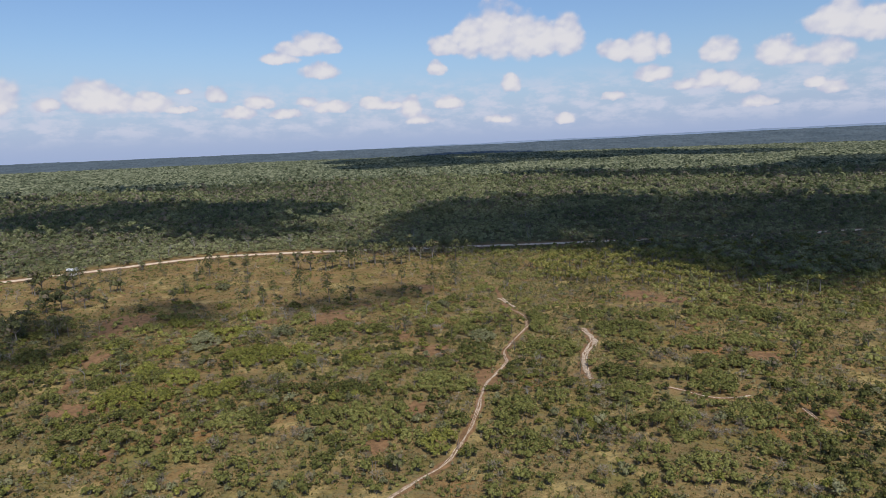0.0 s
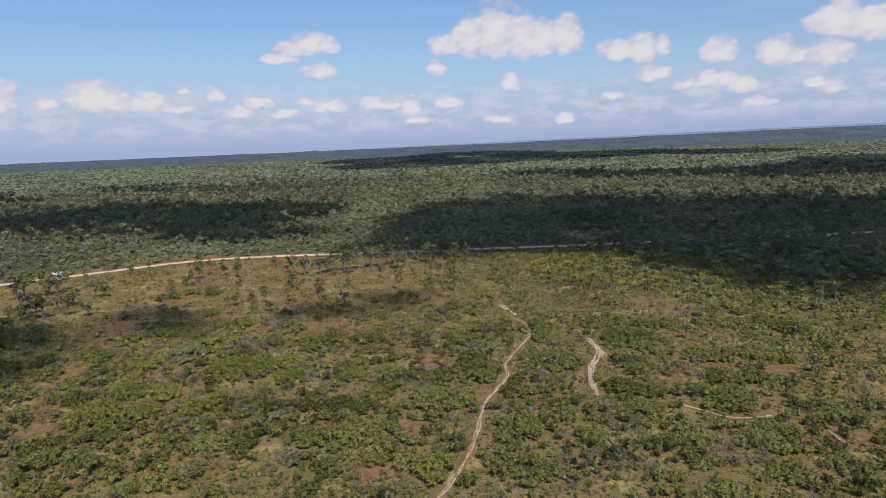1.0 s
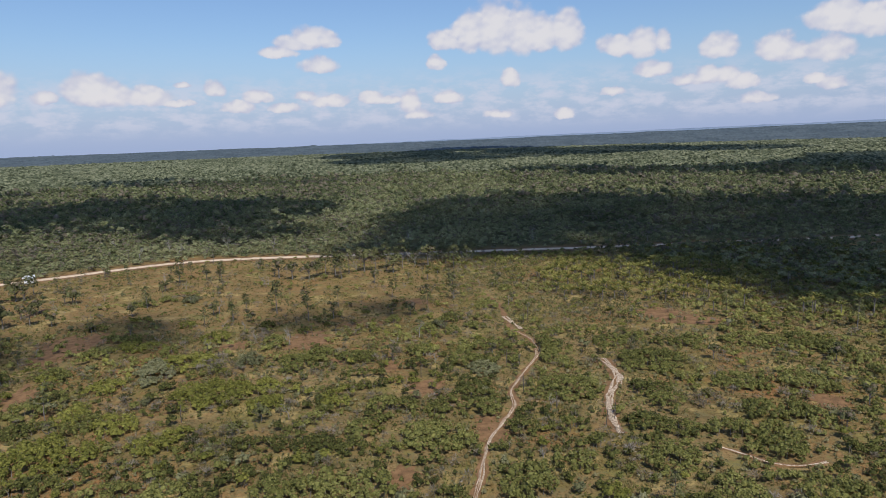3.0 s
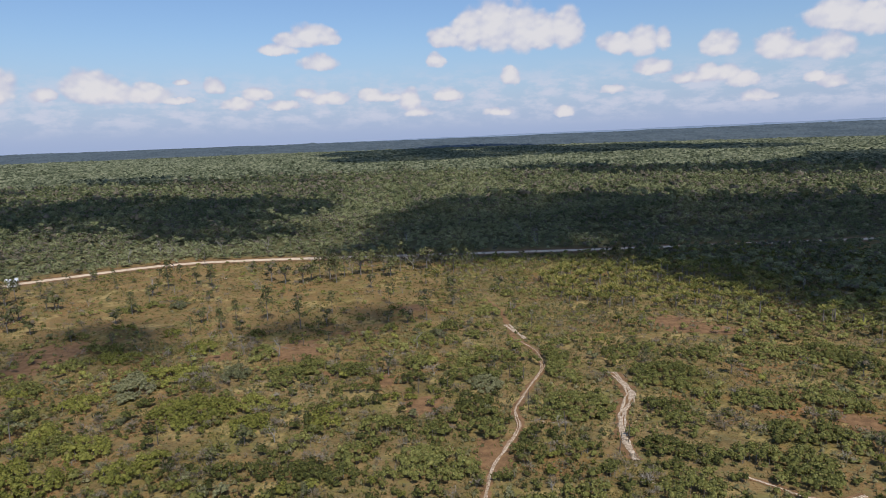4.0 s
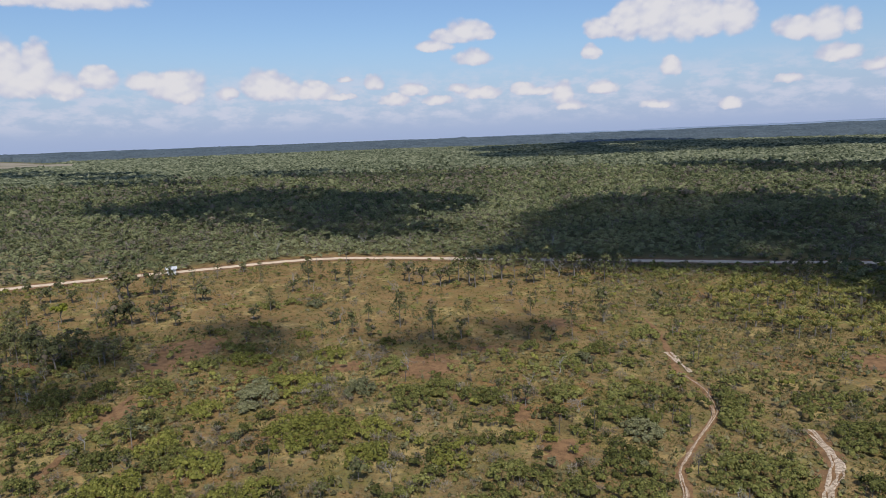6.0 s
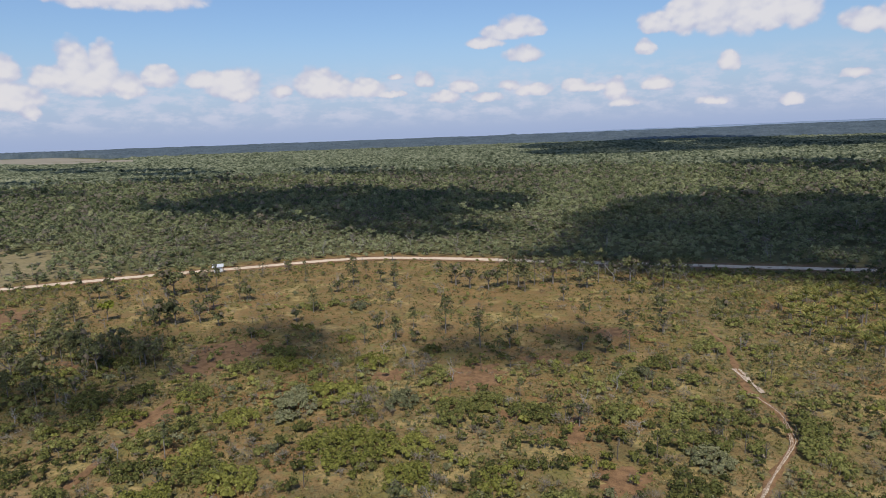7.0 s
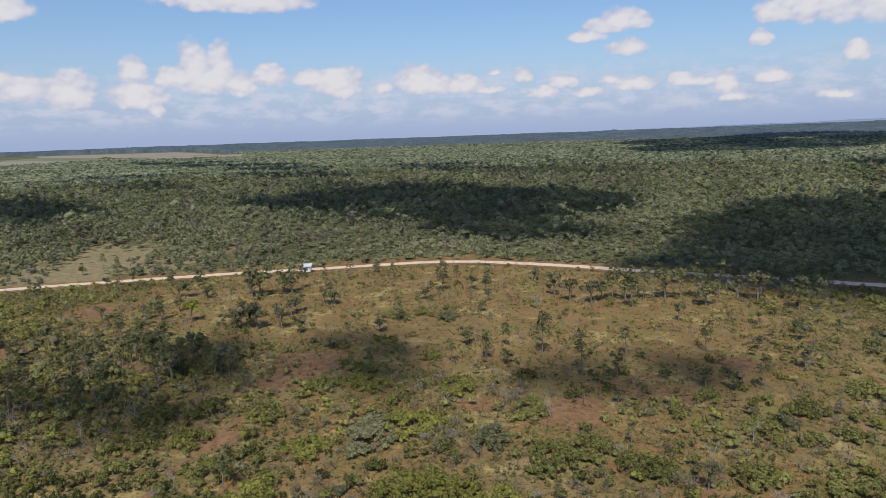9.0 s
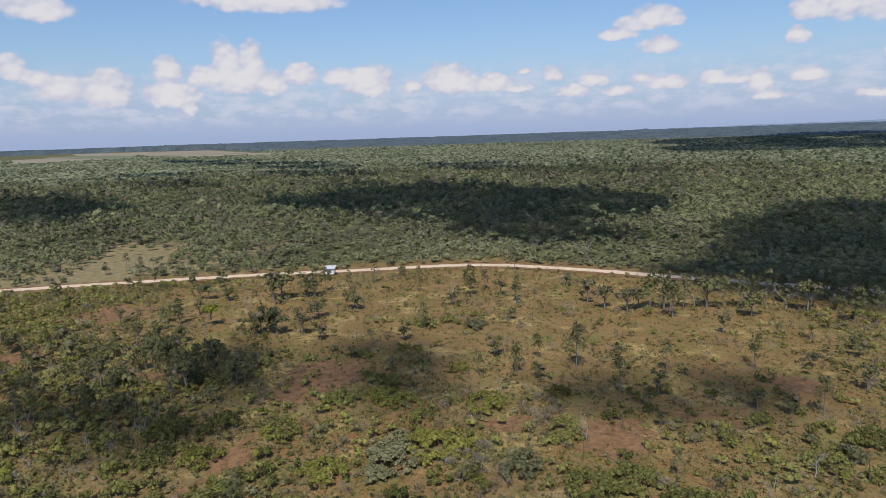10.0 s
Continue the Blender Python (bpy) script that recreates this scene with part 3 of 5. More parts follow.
def leafy_mounds(shape, c, r, rosettes, leaf, count, sides=7, rings=3, wide=0.42):
    """Mounds clothed in leaf rosettes that face outwards; none inside a neighbour."""
    mound(shape, c, r * 0.74, sides, rings)
    d = unit(rng.normal(size=(len(c), rosettes, 3)) + np.array([0, 0, 0.5]))
    d[..., 2] = np.maximum(d[..., 2], -0.25)
    p = (c[:, None] + d * r[:, None] * rng.uniform(0.72, 1.0, (len(c), rosettes, 1))).reshape(-1, 3)
    own = np.repeat(np.arange(len(c)), rosettes)
    e = (p[:, None] - c[None]) / r[None]
    hidden = (np.sum(e * e, 2) < 0.80) & (own[:, None] != np.arange(len(c))[None])
    keep = ~hidden.any(1) & (p[:, 2] > 0.05)
    tone = (rng.uniform(0.3, 0.7, len(c))[own] + rng.normal(size=len(own)) * 0.10)[keep]
    return leaves(shape, p[keep], d.reshape(-1, 3)[keep] + np.array([0, 0, 0.35]), leaf, wide, count, 0.78, 0.12, np.clip(tone, 0, 1).repeat(count))


def shrub_shapes(lobes=3, rosettes=12, leaf=0.33, count=3, corners=4):
    """A broad-leaved shrub of about 1.4 m radius and 2 m height: crown and stems."""
    crown, stems = Shape(corners), Shape()
    a = np.arange(lobes) * 6.28 / lobes + rng.uniform(0, 0.9, lobes)
    far = rng.uniform(0.25, 0.75, lobes)
    rad = rng.uniform(0.55, 0.95, lobes)
    c = np.column_stack([far * np.cos(a), far * np.sin(a), rng.uniform(0.7, 1.25, lobes)])
    leafy_mounds(crown, c, np.column_stack([rad, rad, rad * 0.85]), rosettes, leaf, count, 5, 2)
    for i in range(4):
        a = rng.uniform(0, 6.28)
        tube(stems, [(0.12 * math.cos(a), 0.12 * math.sin(a), -0.3), (0.35 * math.cos(a), 0.35 * math.sin(a), 0.6), (0.6 * math.cos(a), 0.6 * math.sin(a), 1.1)],
             [0.05, 0.04, 0.015], 4)
    return crown, stems


def pine_shapes(height, lean, full=1.0):
    """A slender pine: straight trunk, short limbs and tufts of needles in the upper half."""
    trunk, crown = Shape(), Shape()
    z = np.linspace(-0.4, height, 7)
    bend = lean * (z / height) ** 2
    tube(trunk, np.column_stack([bend, 0.3 * bend, z]), np.linspace(0.17, 0.03, 7) * height / 10, 6)
    limbs = int(13 * full)
    for i in range(limbs):
        f = 0.42 + 0.57 * (i + rng.uniform(0, 0.8)) / limbs
        a = i * 2.4 + rng.uniform(-0.5, 0.5)
        reach = height * rng.uniform(0.14, 0.26) * (1.15 - 0.75 * (f - 0.42) / 0.58)
        base = np.array([lean * f * f, 0.3 * lean * f * f, f * height])
        tip = base + np.array([math.cos(a) * reach, math.sin(a) * reach, reach * rng.uniform(0.15, 0.6)])
        tube(trunk, [base, (base + tip) / 2 + np.array([0, 0, -0.05]), tip], [0.045, 0.03, 0.012], 3)
        n = 8
        at = tip + (base - tip) * rng.uniform(-0.1, 0.55, (n, 1)) + rng.normal(size=(n, 3)) * reach * 0.24
        leaves(crown, at, at - base + np.array([0, 0, 0.8]), 0.55, 0.17, 7, 0.9, 0.1, rng.uniform(0.3, 0.7))
    return trunk, crown


def tree_shapes(height, width, k, leaf=0.36, lobes=6):
    """A round-crowned small tree."""
    trunk, crown = Shape(), Shape()
    tube(trunk, [(0, 0, -0.4), (0.05, 0.02, height * 0.25), (0.1, -0.08, height * 0.5)], [0.16, 0.12, 0.08], 6)
    for i in range(7):
        a = i * 2.1 + rng.uniform(-0.5, 0.5)
        b = height * rng.uniform(0.28, 0.5)
        tube(trunk, [(0.05, 0, b), (math.cos(a) * width * 0.25, math.sin(a) * width * 0.25, b + height * 0.18), (math.cos(a) * width * 0.4, math.sin(a) * width * 0.4, b + height * 0.36)],
             [0.07, 0.045, 0.012], 4)
    a = np.arange(lobes) * 2.4 + rng.uniform(0, 0.8, lobes)
    far = width * 0.5 * np.sqrt(np.linspace(0.05, 0.5, lobes))
    rad = width * rng.uniform(0.16, 0.26, lobes)
    c = np.column_stack([far * np.cos(a), far * np.sin(a), height * rng.uniform(0.52, 0.88, lobes)])
    leafy_mounds(crown, c, np.column_stack([rad, rad, rad * 0.85]), k // lobes, leaf, 4, 5, 2, 0.38)
    return trunk, crown


def bare_shapes(height, spread, twigs=True):
    """A leafless tree: trunk, forked limbs and fine twigs."""
    trunk, fine = Shape(), Shape()

    def grow(p, way, length, radius, depth):
        mid = p + way * length * 0.5 + rng.normal(size=3) * length * 0.06
        tip = p + way * length + rng.normal(size=3) * length * 0.08
        if depth < 3:
            tube(trunk if depth < 2 else fine, [p, mid, tip], [radius, radius * 0.8, radius * 0.55], 5 if depth < 2 else 3)
        else:
            tube(fine, [p, tip], [radius, radius * 0.5], 3)
        if depth < 4:
            for _ in range(3 if depth < 3 else 2):
                w = unit(way + rng.normal(size=3) * spread + np.array([0, 0, 0.18]))
                grow(p + (tip - p) * rng.uniform(0.55, 1.0), w, length * rng.uniform(0.5, 0.75), radius * 0.55, depth + 1)

    grow(np.array([0, 0, -0.3]), unit(np.array([0.06, 0.03, 1.0])), height * 0.42, 0.10 * height / 5, 0)
    return trunk, fine


def palm_shapes(height, fronds=12, reach=2.7):
    """A feather palm: stout trunk, arching fronds with drooping leaflets."""
    trunk, crown = Shape(), Shape()
    tube(trunk, [(0, 0, -0.3), (0.08, 0.0, height * 0.5), (0.0, 0.06, height)], [0.20, 0.15, 0.13], 7)
    for i in range(fronds):
        a = i * 2.4
        up = 1.42 - 0.85 * (i / fronds)
        s = np.linspace(0, 1, 7)
        r = reach * rng.uniform(0.85, 1.1)
        out, rise = r * (s * math.cos(up) + 0.22 * s * s), r * (math.sin(up) * s - 0.40 * s * s)
        line = np.column_stack([out * math.cos(a), out * math.sin(a), height + rise])
        tube(crown, line, np.linspace(0.035, 0.008, 7), 3, 0.7)
        side = np.array([-math.sin(a), math.cos(a), 0])
        tone = rng.uniform(0.1, 0.95)
        for u in np.linspace(0.12, 1.0, 9):
            at = np.array([np.interp(u, s, line[:, i]) for i in range(3)])
            fwd = unit(line[min(6, int(u * 6) + 1)] - line[int(u * 5.99)])
            for sgn in (-1, 1):
                l = 0.42 * math.sin(math.pi * (0.18 + 0.74 * u)) * reach / 2.5
                tip = at + side * sgn * l + fwd * l * 0.7 - np.array([0, 0, l * 0.6])
                w = fwd * 0.10
                crown.put([at - w, (at + tip) / 2 - w, tip, (at + tip) / 2 + w], [(0, 1, 2, 3)], tone)
    return trunk, crown


def dry_shapes(k, size=0.5):
    """A grey, nearly leafless thorny bush."""
    s = Shape()
    p, d = lumpy(k, 3, 1.1, 0.8, -0.4)
    leaves(s, p * 0.75 + np.array([0, 0, 0.75]), d + np.array([0, 0, 0.9]), size, 0.055, 4, 0.75, 0.0)
    for i in range(4):
        a = rng.uniform(0, 6.28)
        tube(s, [(0, 0, -0.2), (0.35 * math.cos(a), 0.35 * math.sin(a), 0.7), (0.8 * math.cos(a), 0.8 * math.sin(a), rng.uniform(1.0, 1.6))], [0.03, 0.02, 0.006], 3)
    return s


def tuft_shape(k, size):
    """A tussock of grass and low herbs."""
    s = Shape(3)
    p = np.column_stack([rng.normal(size=(k, 2)) * 0.30, np.full(k, -0.05)])
    leaves(s, p, np.column_stack([rng.normal(size=(k, 2)) * 0.6, np.ones(k)]), size, 0.24, 1, 0.5, 0.1)
    return s


def thicket_shapes(rx, ry, height, paths, leaf=0.34):
    """A wide thicket of one kind: many rounded leafy heads of unequal height over their stems."""
    crown, stems = Shape(), Shape()
    k = max(4, int(math.pi * rx * ry / 1.15))
    a, r = rng.uniform(0, 2 * math.pi, k), np.sqrt(rng.uniform(0, 1, k))
    wob = 0.62 + 0.72 * rough_noise(np.cos(a) * 2.2 + rx, np.sin(a) * 2.2 + ry, int(rx * 31))
    x, y = rx * r * wob * np.cos(a), ry * r * wob * np.sin(a)
    rad = rng.uniform(0.50, 1.05, k) * min(1.0, 0.55 + 0.15 * min(rx, ry))
    clear = np.hypot(x[:, None] - paths[None, :, 0], y[:, None] - paths[None, :, 1]).min(1) > rad + 0.35
    clear[0] = True
    x, y, r, rad, k = x[clear], y[clear], r[clear], rad[clear], int(clear.sum())
    lump = lattice(x * 0.30 + 50, y * 0.30 + 50, int(ry * 17))
    top = height * (1 - 0.45 * r ** 3) * (0.55 + 0.55 * lump) * rng.uniform(0.85, 1.15, k)
    c = np.column_stack([x, y, np.maximum(top - rad * 0.8, 0.25)])
    leafy_mounds(crown, c, np.column_stack([rad, rad, rad * 0.8]), 15, leaf, 3, 6, 2)
    for i in range(int(rx * ry * 0.4) + 3):
        b, f = rng.uniform(0, 6.28), math.sqrt(rng.uniform(0, 0.7))
        x0, y0 = rx * f * math.cos(b), ry * f * math.sin(b)
        tube(stems, [(x0, y0, -0.3), (x0 + 0.15, y0 + 0.1, height * 0.4), (x0 + rng.normal() * 0.3, y0 + rng.normal() * 0.3, height * 0.7)], [0.06, 0.045, 0.02], 4)
    return crown, stems


def thing(name, label, category, group, pieces, at, turn=0.0, size=1.0):
    """An Empty at the foot of a thing, with a mesh for each part."""
    ob = tagged(new(name), label, category, group)
    for piece, shape, mat, note in pieces:
        p = part(piece, shape, mat, ob, note, smooth=piece in ("crown", "foliage", "trunk"))
        if piece in ("stems", "understorey", "branchwork"):
            p["kind"] = "stuff"
    ob.matrix_basis = pose(at[0], at[1], 0, 0, 0, turn) @ Matrix.Scale(size, 4)
    return ob


# ======== thickets and single trees ========
track_pts = np.concatenate([smooth_line(l, 1.0, 2.0) for l in (TRACK_A, TRACK_B, TRACK_C, TRACK_D, TRACK_E, TRACK_F)])
GREEN_A = [(-142.6, 210.8, 5.5, 4.0), (-128.5, 186.5, 5.1, 4.7), (-121.4, 177.3, 3.5, 4.0), (-120.6, 193.2, 4.5, 4.9), (-118.7, 242.2, 3.1, 2.2),
           (-116.4, 274.9, 3.9, 2.6), (-115.5, 166.0, 3.2, 3.2), (-112.3, 281.6, 3.0, 2.8), (-108.4, 230.5, 3.6, 1.7), (-107.6, 198.4, 5.2, 3.0),
           (-106.3, 166.4, 3.6, 3.0), (-104.2, 215.2, 4.3, 3.7), (-103.2, 229.2, 4.6, 2.1), (-101.1, 151.1, 3.9, 3.0), (-98.6, 172.7, 4.8, 3.6),
           (-97.9, 162.2, 3.9, 1.2), (-94.4, 162.3, 4.9, 2.6), (-92.7, 164.6, 3.0, 1.2), (-83.4, 129.4, 4.5, 5.1), (-83.0, 214.9, 2.7, 3.3),
           (-80.9, 166.5, 5.0, 4.0), (-76.8, 139.0, 4.8, 4.2), (-69.9, 126.4, 4.9, 3.9), (-69.2, 139.5, 3.0, 1.6)]
GREEN_B = [(-66.2, 296.7, 2.1, 1.2), (-60.7, 238.3, 2.2, 3.9), (-60.1, 138.0, 3.6, 2.4), (-53.5, 120.2, 3.1, 2.9), (-53.2, 220.4, 4.0, 4.7),
           (-49.7, 135.7, 5.3, 3.7), (-47.2, 163.3, 2.1, 1.8), (-46.5, 231.6, 2.1, 2.3), (-43.2, 133.6, 2.9, 4.7), (-42.1, 201.6, 5.2, 7.2),
           (-42.1, 115.8, 3.5, 1.5), (-40.3, 239.1, 1.8, 1.6), (-39.7, 153.8, 6.0, 2.5), (-37.2, 264.6, 1.1, 1.2), (-36.9, 209.0, 4.8, 3.7),
           (-32.1, 135.8, 3.5, 3.6), (-31.9, 240.5, 1.4, 1.2), (-29.9, 165.6, 2.7, 1.9), (-29.7, 251.2, 1.5, 1.4), (-29.5, 254.3, 1.5, 1.2),
           (-27.6, 153.0, 4.9, 3.4), (-27.6, 115.8, 3.5, 2.1), (-26.2, 208.7, 4.2, 1.2), (-26.1, 205.1, 5.6, 3.8)]
GREEN_C = [(-24.9, 231.6, 1.6, 2.7), (-24.6, 123.3, 2.6, 4.0), (-24.0, 136.3, 6.4, 5.0), (-22.4, 215.8, 1.8, 2.4), (-22.4, 191.6, 5.0, 1.5),
           (-21.3, 184.3, 3.3, 1.8), (-20.0, 240.3, 1.7, 1.5), (-20.0, 151.5, 3.9, 2.9), (-19.5, 158.1, 3.1, 5.0), (-19.1, 242.7, 2.1, 2.3),
           (-19.1, 267.3, 1.9, 1.2), (-15.8, 171.5, 3.4, 4.6), (-14.5, 135.4, 4.1, 6.2), (-14.5, 114.2, 4.9, 1.2), (-11.6, 151.5, 2.4, 2.3),
           (-11.5, 250.9, 1.8, 1.2), (-11.1, 170.4, 2.8, 2.0), (-9.1, 198.2, 4.1, 2.7), (-8.4, 208.5, 3.9, 4.4), (-7.7, 228.7, 4.3, 3.6),
           (-6.9, 235.1, 3.1, 1.8), (-4.0, 155.1, 8.0, 6.5), (-3.2, 168.5, 3.3, 3.1), (-2.5, 190.4, 2.8, 1.3)]
GREEN_D = [(0.5, 227.8, 2.5, 2.6), (0.5, 132.0, 2.3, 3.9), (1.0, 243.1, 4.1, 4.5), (2.3, 116.9, 2.0, 1.5), (4.3, 200.5, 5.0, 4.8),
           (4.5, 180.6, 3.4, 5.4), (5.1, 212.9, 3.0, 4.0), (5.8, 124.9, 2.1, 1.7), (6.9, 168.9, 5.0, 4.4), (7.8, 232.8, 3.1, 2.8),
           (9.5, 149.6, 2.9, 1.3), (10.4, 198.4, 3.9, 3.5), (11.2, 212.6, 6.5, 3.7), (13.4, 135.9, 5.2, 6.2), (13.6, 119.7, 4.6, 4.8),
           (13.8, 258.1, 4.3, 6.2), (14.5, 158.5, 3.1, 3.7), (15.8, 205.1, 3.0, 1.6), (22.1, 282.3, 3.2, 2.6), (24.1, 143.7, 2.5, 4.2),
           (24.6, 158.1, 3.1, 2.6), (27.1, 210.1, 5.2, 7.7), (27.3, 178.9, 9.0, 8.1), (27.4, 202.5, 3.8, 6.0)]
GREEN_E = [(28.9, 151.2, 2.9, 2.3), (30.5, 195.2, 2.9, 2.1), (31.6, 223.1, 2.8, 3.0), (37.1, 116.7, 4.0, 1.5), (40.2, 143.9, 5.5, 5.7),
           (40.3, 159.1, 4.6, 3.9), (41.0, 128.1, 4.9, 3.2), (42.7, 149.7, 2.8, 1.3), (45.1, 121.8, 5.2, 2.4), (45.4, 110.5, 6.6, 2.3),
           (46.2, 155.9, 4.5, 2.6), (46.4, 213.7, 5.3, 4.2), (46.4, 176.8, 5.3, 3.8), (47.6, 131.1, 4.5, 4.7), (48.1, 168.8, 3.3, 4.6),
           (53.1, 196.4, 8.8, 8.1), (54.4, 215.4, 3.0, 2.9), (56.3, 154.2, 4.9, 3.7), (57.4, 183.6, 3.1, 1.7), (59.1, 116.9, 3.5, 3.8),
           (61.0, 210.6, 3.7, 1.9), (61.7, 145.5, 4.7, 4.4), (62.5, 111.0, 4.7, 1.4), (63.6, 129.7, 6.1, 6.1)]
GREEN_F = [(64.7, 151.8, 3.9, 4.7), (66.6, 164.2, 4.3, 3.7), (67.9, 209.6, 4.4, 4.1), (68.9, 179.4, 7.8, 4.8), (69.8, 118.3, 4.0, 4.0),
           (72.6, 161.7, 5.2, 3.1), (76.2, 159.2, 3.1, 4.2), (77.2, 144.5, 4.9, 2.1), (81.5, 139.5, 5.9, 3.5), (83.7, 178.3, 5.4, 5.8),
           (84.3, 210.4, 7.3, 4.3), (87.7, 175.2, 2.3, 4.0), (90.2, 207.7, 4.3, 4.2), (99.6, 206.6, 6.5, 6.5), (103.8, 199.9, 4.1, 6.4)]
YELLOW_A = [(-111.8, 181.1, 4.7, 3.9), (-109.6, 251.5, 4.8, 1.3), (-107.2, 194.6, 2.9, 1.9), (-96.8, 219.2, 5.8, 2.5), (-94.3, 221.7, 7.9, 2.5),
            (-89.0, 243.6, 3.2, 2.4), (-87.4, 187.5, 5.8, 4.1), (-86.3, 169.6, 4.5, 4.8), (-83.0, 150.5, 6.5, 8.8), (-75.0, 118.6, 4.6, 2.5),
            (-74.4, 151.6, 3.9, 6.1), (-73.8, 164.5, 5.4, 4.7), (-73.3, 205.1, 7.6, 6.7), (-73.3, 226.5, 4.3, 5.6), (-61.1, 154.8, 5.0, 3.8),
            (-59.2, 181.5, 9.3, 9.0), (-57.3, 159.6, 3.7, 2.9), (-46.2, 184.4, 3.8, 5.0), (-42.9, 173.7, 4.7, 5.0), (-27.1, 173.8, 3.5, 2.2),
            (-26.8, 178.3, 4.4, 2.0), (-14.7, 125.9, 3.8, 1.8), (-13.2, 186.6, 4.7, 1.2), (-2.8, 120.6, 4.7, 5.9)]
YELLOW_B = [(26.8, 130.6, 2.8, 4.3)]
SILVER_A = [(-101.4, 279.3, 3.9, 4.0), (-81.2, 199.4, 3.8, 6.0), (-77.8, 194.7, 4.2, 6.4), (-73.9, 177.5, 2.1, 1.6), (-56.2, 204.6, 3.4, 5.4),
            (-4.1, 233.1, 3.2, 2.6), (8.9, 192.7, 4.1, 4.7)]
THICKETS_GREEN, THICKETS_YELLOW, THICKETS_SILVER = GREEN_A + GREEN_B + GREEN_C + GREEN_D + GREEN_E + GREEN_F, YELLOW_A + YELLOW_B, SILVER_A
for rows, mat, what in ((THICKETS_GREEN, LEAF, "green broad-leaved thicket in dry savanna grass"), (THICKETS_YELLOW, LEAF_YELLOW, "low spreading yellow-green broad-leaved thicket"),
                        (THICKETS_SILVER, LEAF_SILVER, "silvery grey-green leaved thicket")):
    for x, y, rx, ry in rows:
        h = 1.9 + 0.16 * min(rx, ry, 6.0) + 0.4 * rng.uniform()
        crown, stems = thicket_shapes(rx, ry, h, track_pts - np.array([x, y]))
        wide = min(rx, ry) > 3.0
        thing("thicket" if wide else "shrub", what if wide else what.replace("thicket", "shrub").replace("spreading", "rounded"), "thicket" if wide else "shrub",
              "thickets" if wide else "savanna shrubs", [("foliage", crown, mat, ""), ("understorey", stems, BARK, "")], (x, y))

PINES_NEAR = [(-187.1, 222.1, 10.3), (-193.9, 243.1, 8.2), (-175.8, 290.7, 10.1), (-176.2, 298.2, 9.2), (-169.8, 304.7, 7.0), (-167.5, 319.2, 7.3),
              (-150.4, 326.9, 6.0), (-132.1, 298.5, 2.8), (-120.0, 313.0, 10.9), (-119.4, 324.5, 7.2), (-117.6, 335.3, 4.0), (-100.3, 310.6, 9.4),
              (-75.1, 249.1, 7.0), (-82.8, 242.7, 6.1), (-62.2, 257.5, 10.9), (-48.4, 246.5, 10.2), (-41.2, 264.7, 7.3), (-22.0, 275.4, 7.2),
              (-47.9, 313.3, 10.9), (-7.5, 252.1, 7.7), (-56.3, 320.6, 11.8), (-46.2, 324.8, 10.8), (-29.4, 331.7, 11.6), (-22.0, 334.0, 12.5),
              (2.4, 327.6, 10.6), (8.6, 336.7, 9.1), (-34.5, 331.1, 9.8), (-169.2, 189.7, 8.8), (-160.9, 173.4, 9.2), (-149.9, 183.1, 7.4),
              (-162.3, 209.3, 9.5), (-151.6, 214.1, 7.1)]
PINES_NEAR_TOO = [(-168.8, 182.7, 8.5), (-152.4, 190.2, 7.8), (-136.7, 184.7, 6.6), (-30.5, 213.8, 4.5)]
PINES = [(-299.5, 298.9, 7), (-290.0, 299.7, 6)]
ROUNDS_NEAR = [(-184.9, 228.3, 4.7), (-160.9, 247.1, 7.4), (-155.5, 248.2, 7.8), (-148.0, 251.4, 6.6), (-165.7, 243.8, 4.8), (-212.0, 271.6, 5.8),
               (-203.2, 273.3, 4.4), (-186.6, 280.0, 9.9), (-184.7, 282.6, 10.6), (-178.3, 289.7, 7.9), (-155.3, 268.5, 5.6), (-150.3, 282.1, 5.8),
               (-163.5, 334.4, 4.3), (-40.2, 248.5, 5.6), (-31.8, 302.2, 5.2), (-62.4, 314.4, 7.8), (-70.1, 315.0, 8.0), (-59.8, 319.2, 7.5),
               (-77.4, 319.9, 8.2), (1.4, 294.6, 4.3), (1.5, 270.2, 5.7), (-19.9, 249.4, 4.6), (-39.6, 329.0, 10.8), (-9.8, 336.1, 10.4),
               (-52.0, 321.7, 9.8), (-25.6, 323.9, 7.5), (-164.7, 195.6, 7.5), (-167.3, 207.1, 7.2), (-144.7, 204.7, 8.2), (-150.7, 219.0, 7.3),
               (-135.7, 212.7, 6.8), (-170.8, 214.9, 6.6)]
ROUNDS_NEAR_TOO = [(-159.1, 213.0, 8.0), (-192.3, 205.5, 6.7), (-8.9, 282.0, 3.7)]
ROUNDS = [(-229.8, 295.1, 5), (-256.2, 281.5, 4), (-295.9, 285.5, 4), (-199.5, 318.5, 4.2), (-190.0, 317.5, 3.4)]
BARES_NEAR = [(-194.2, 272.5, 5.4), (-123.1, 305.6, 8.6), (-112.3, 300.9, 4.5), (-90.2, 223.9, 4.6), (-59.9, 222.7, 5.9), (-82.4, 309.9, 5.6),
              (-18.1, 290.9, 4.3), (-16.3, 336.3, 11.5), (-43.0, 327.6, 9.8), (-9.7, 223.7, 6.6), (-132.6, 183.7, 5.2), (-122.6, 214.7, 4.4),
              (-48.5, 220.4, 7.5)]
BARES = [(-316.9, 272.5, 7), (-185.6, 266.0, 7), (-95.4, 345.0, 5), (-36.1, 166.7, 5.5), (27, 250, 5), (-16, 214, 5), (22, 168, 5), (60, 240, 5)]
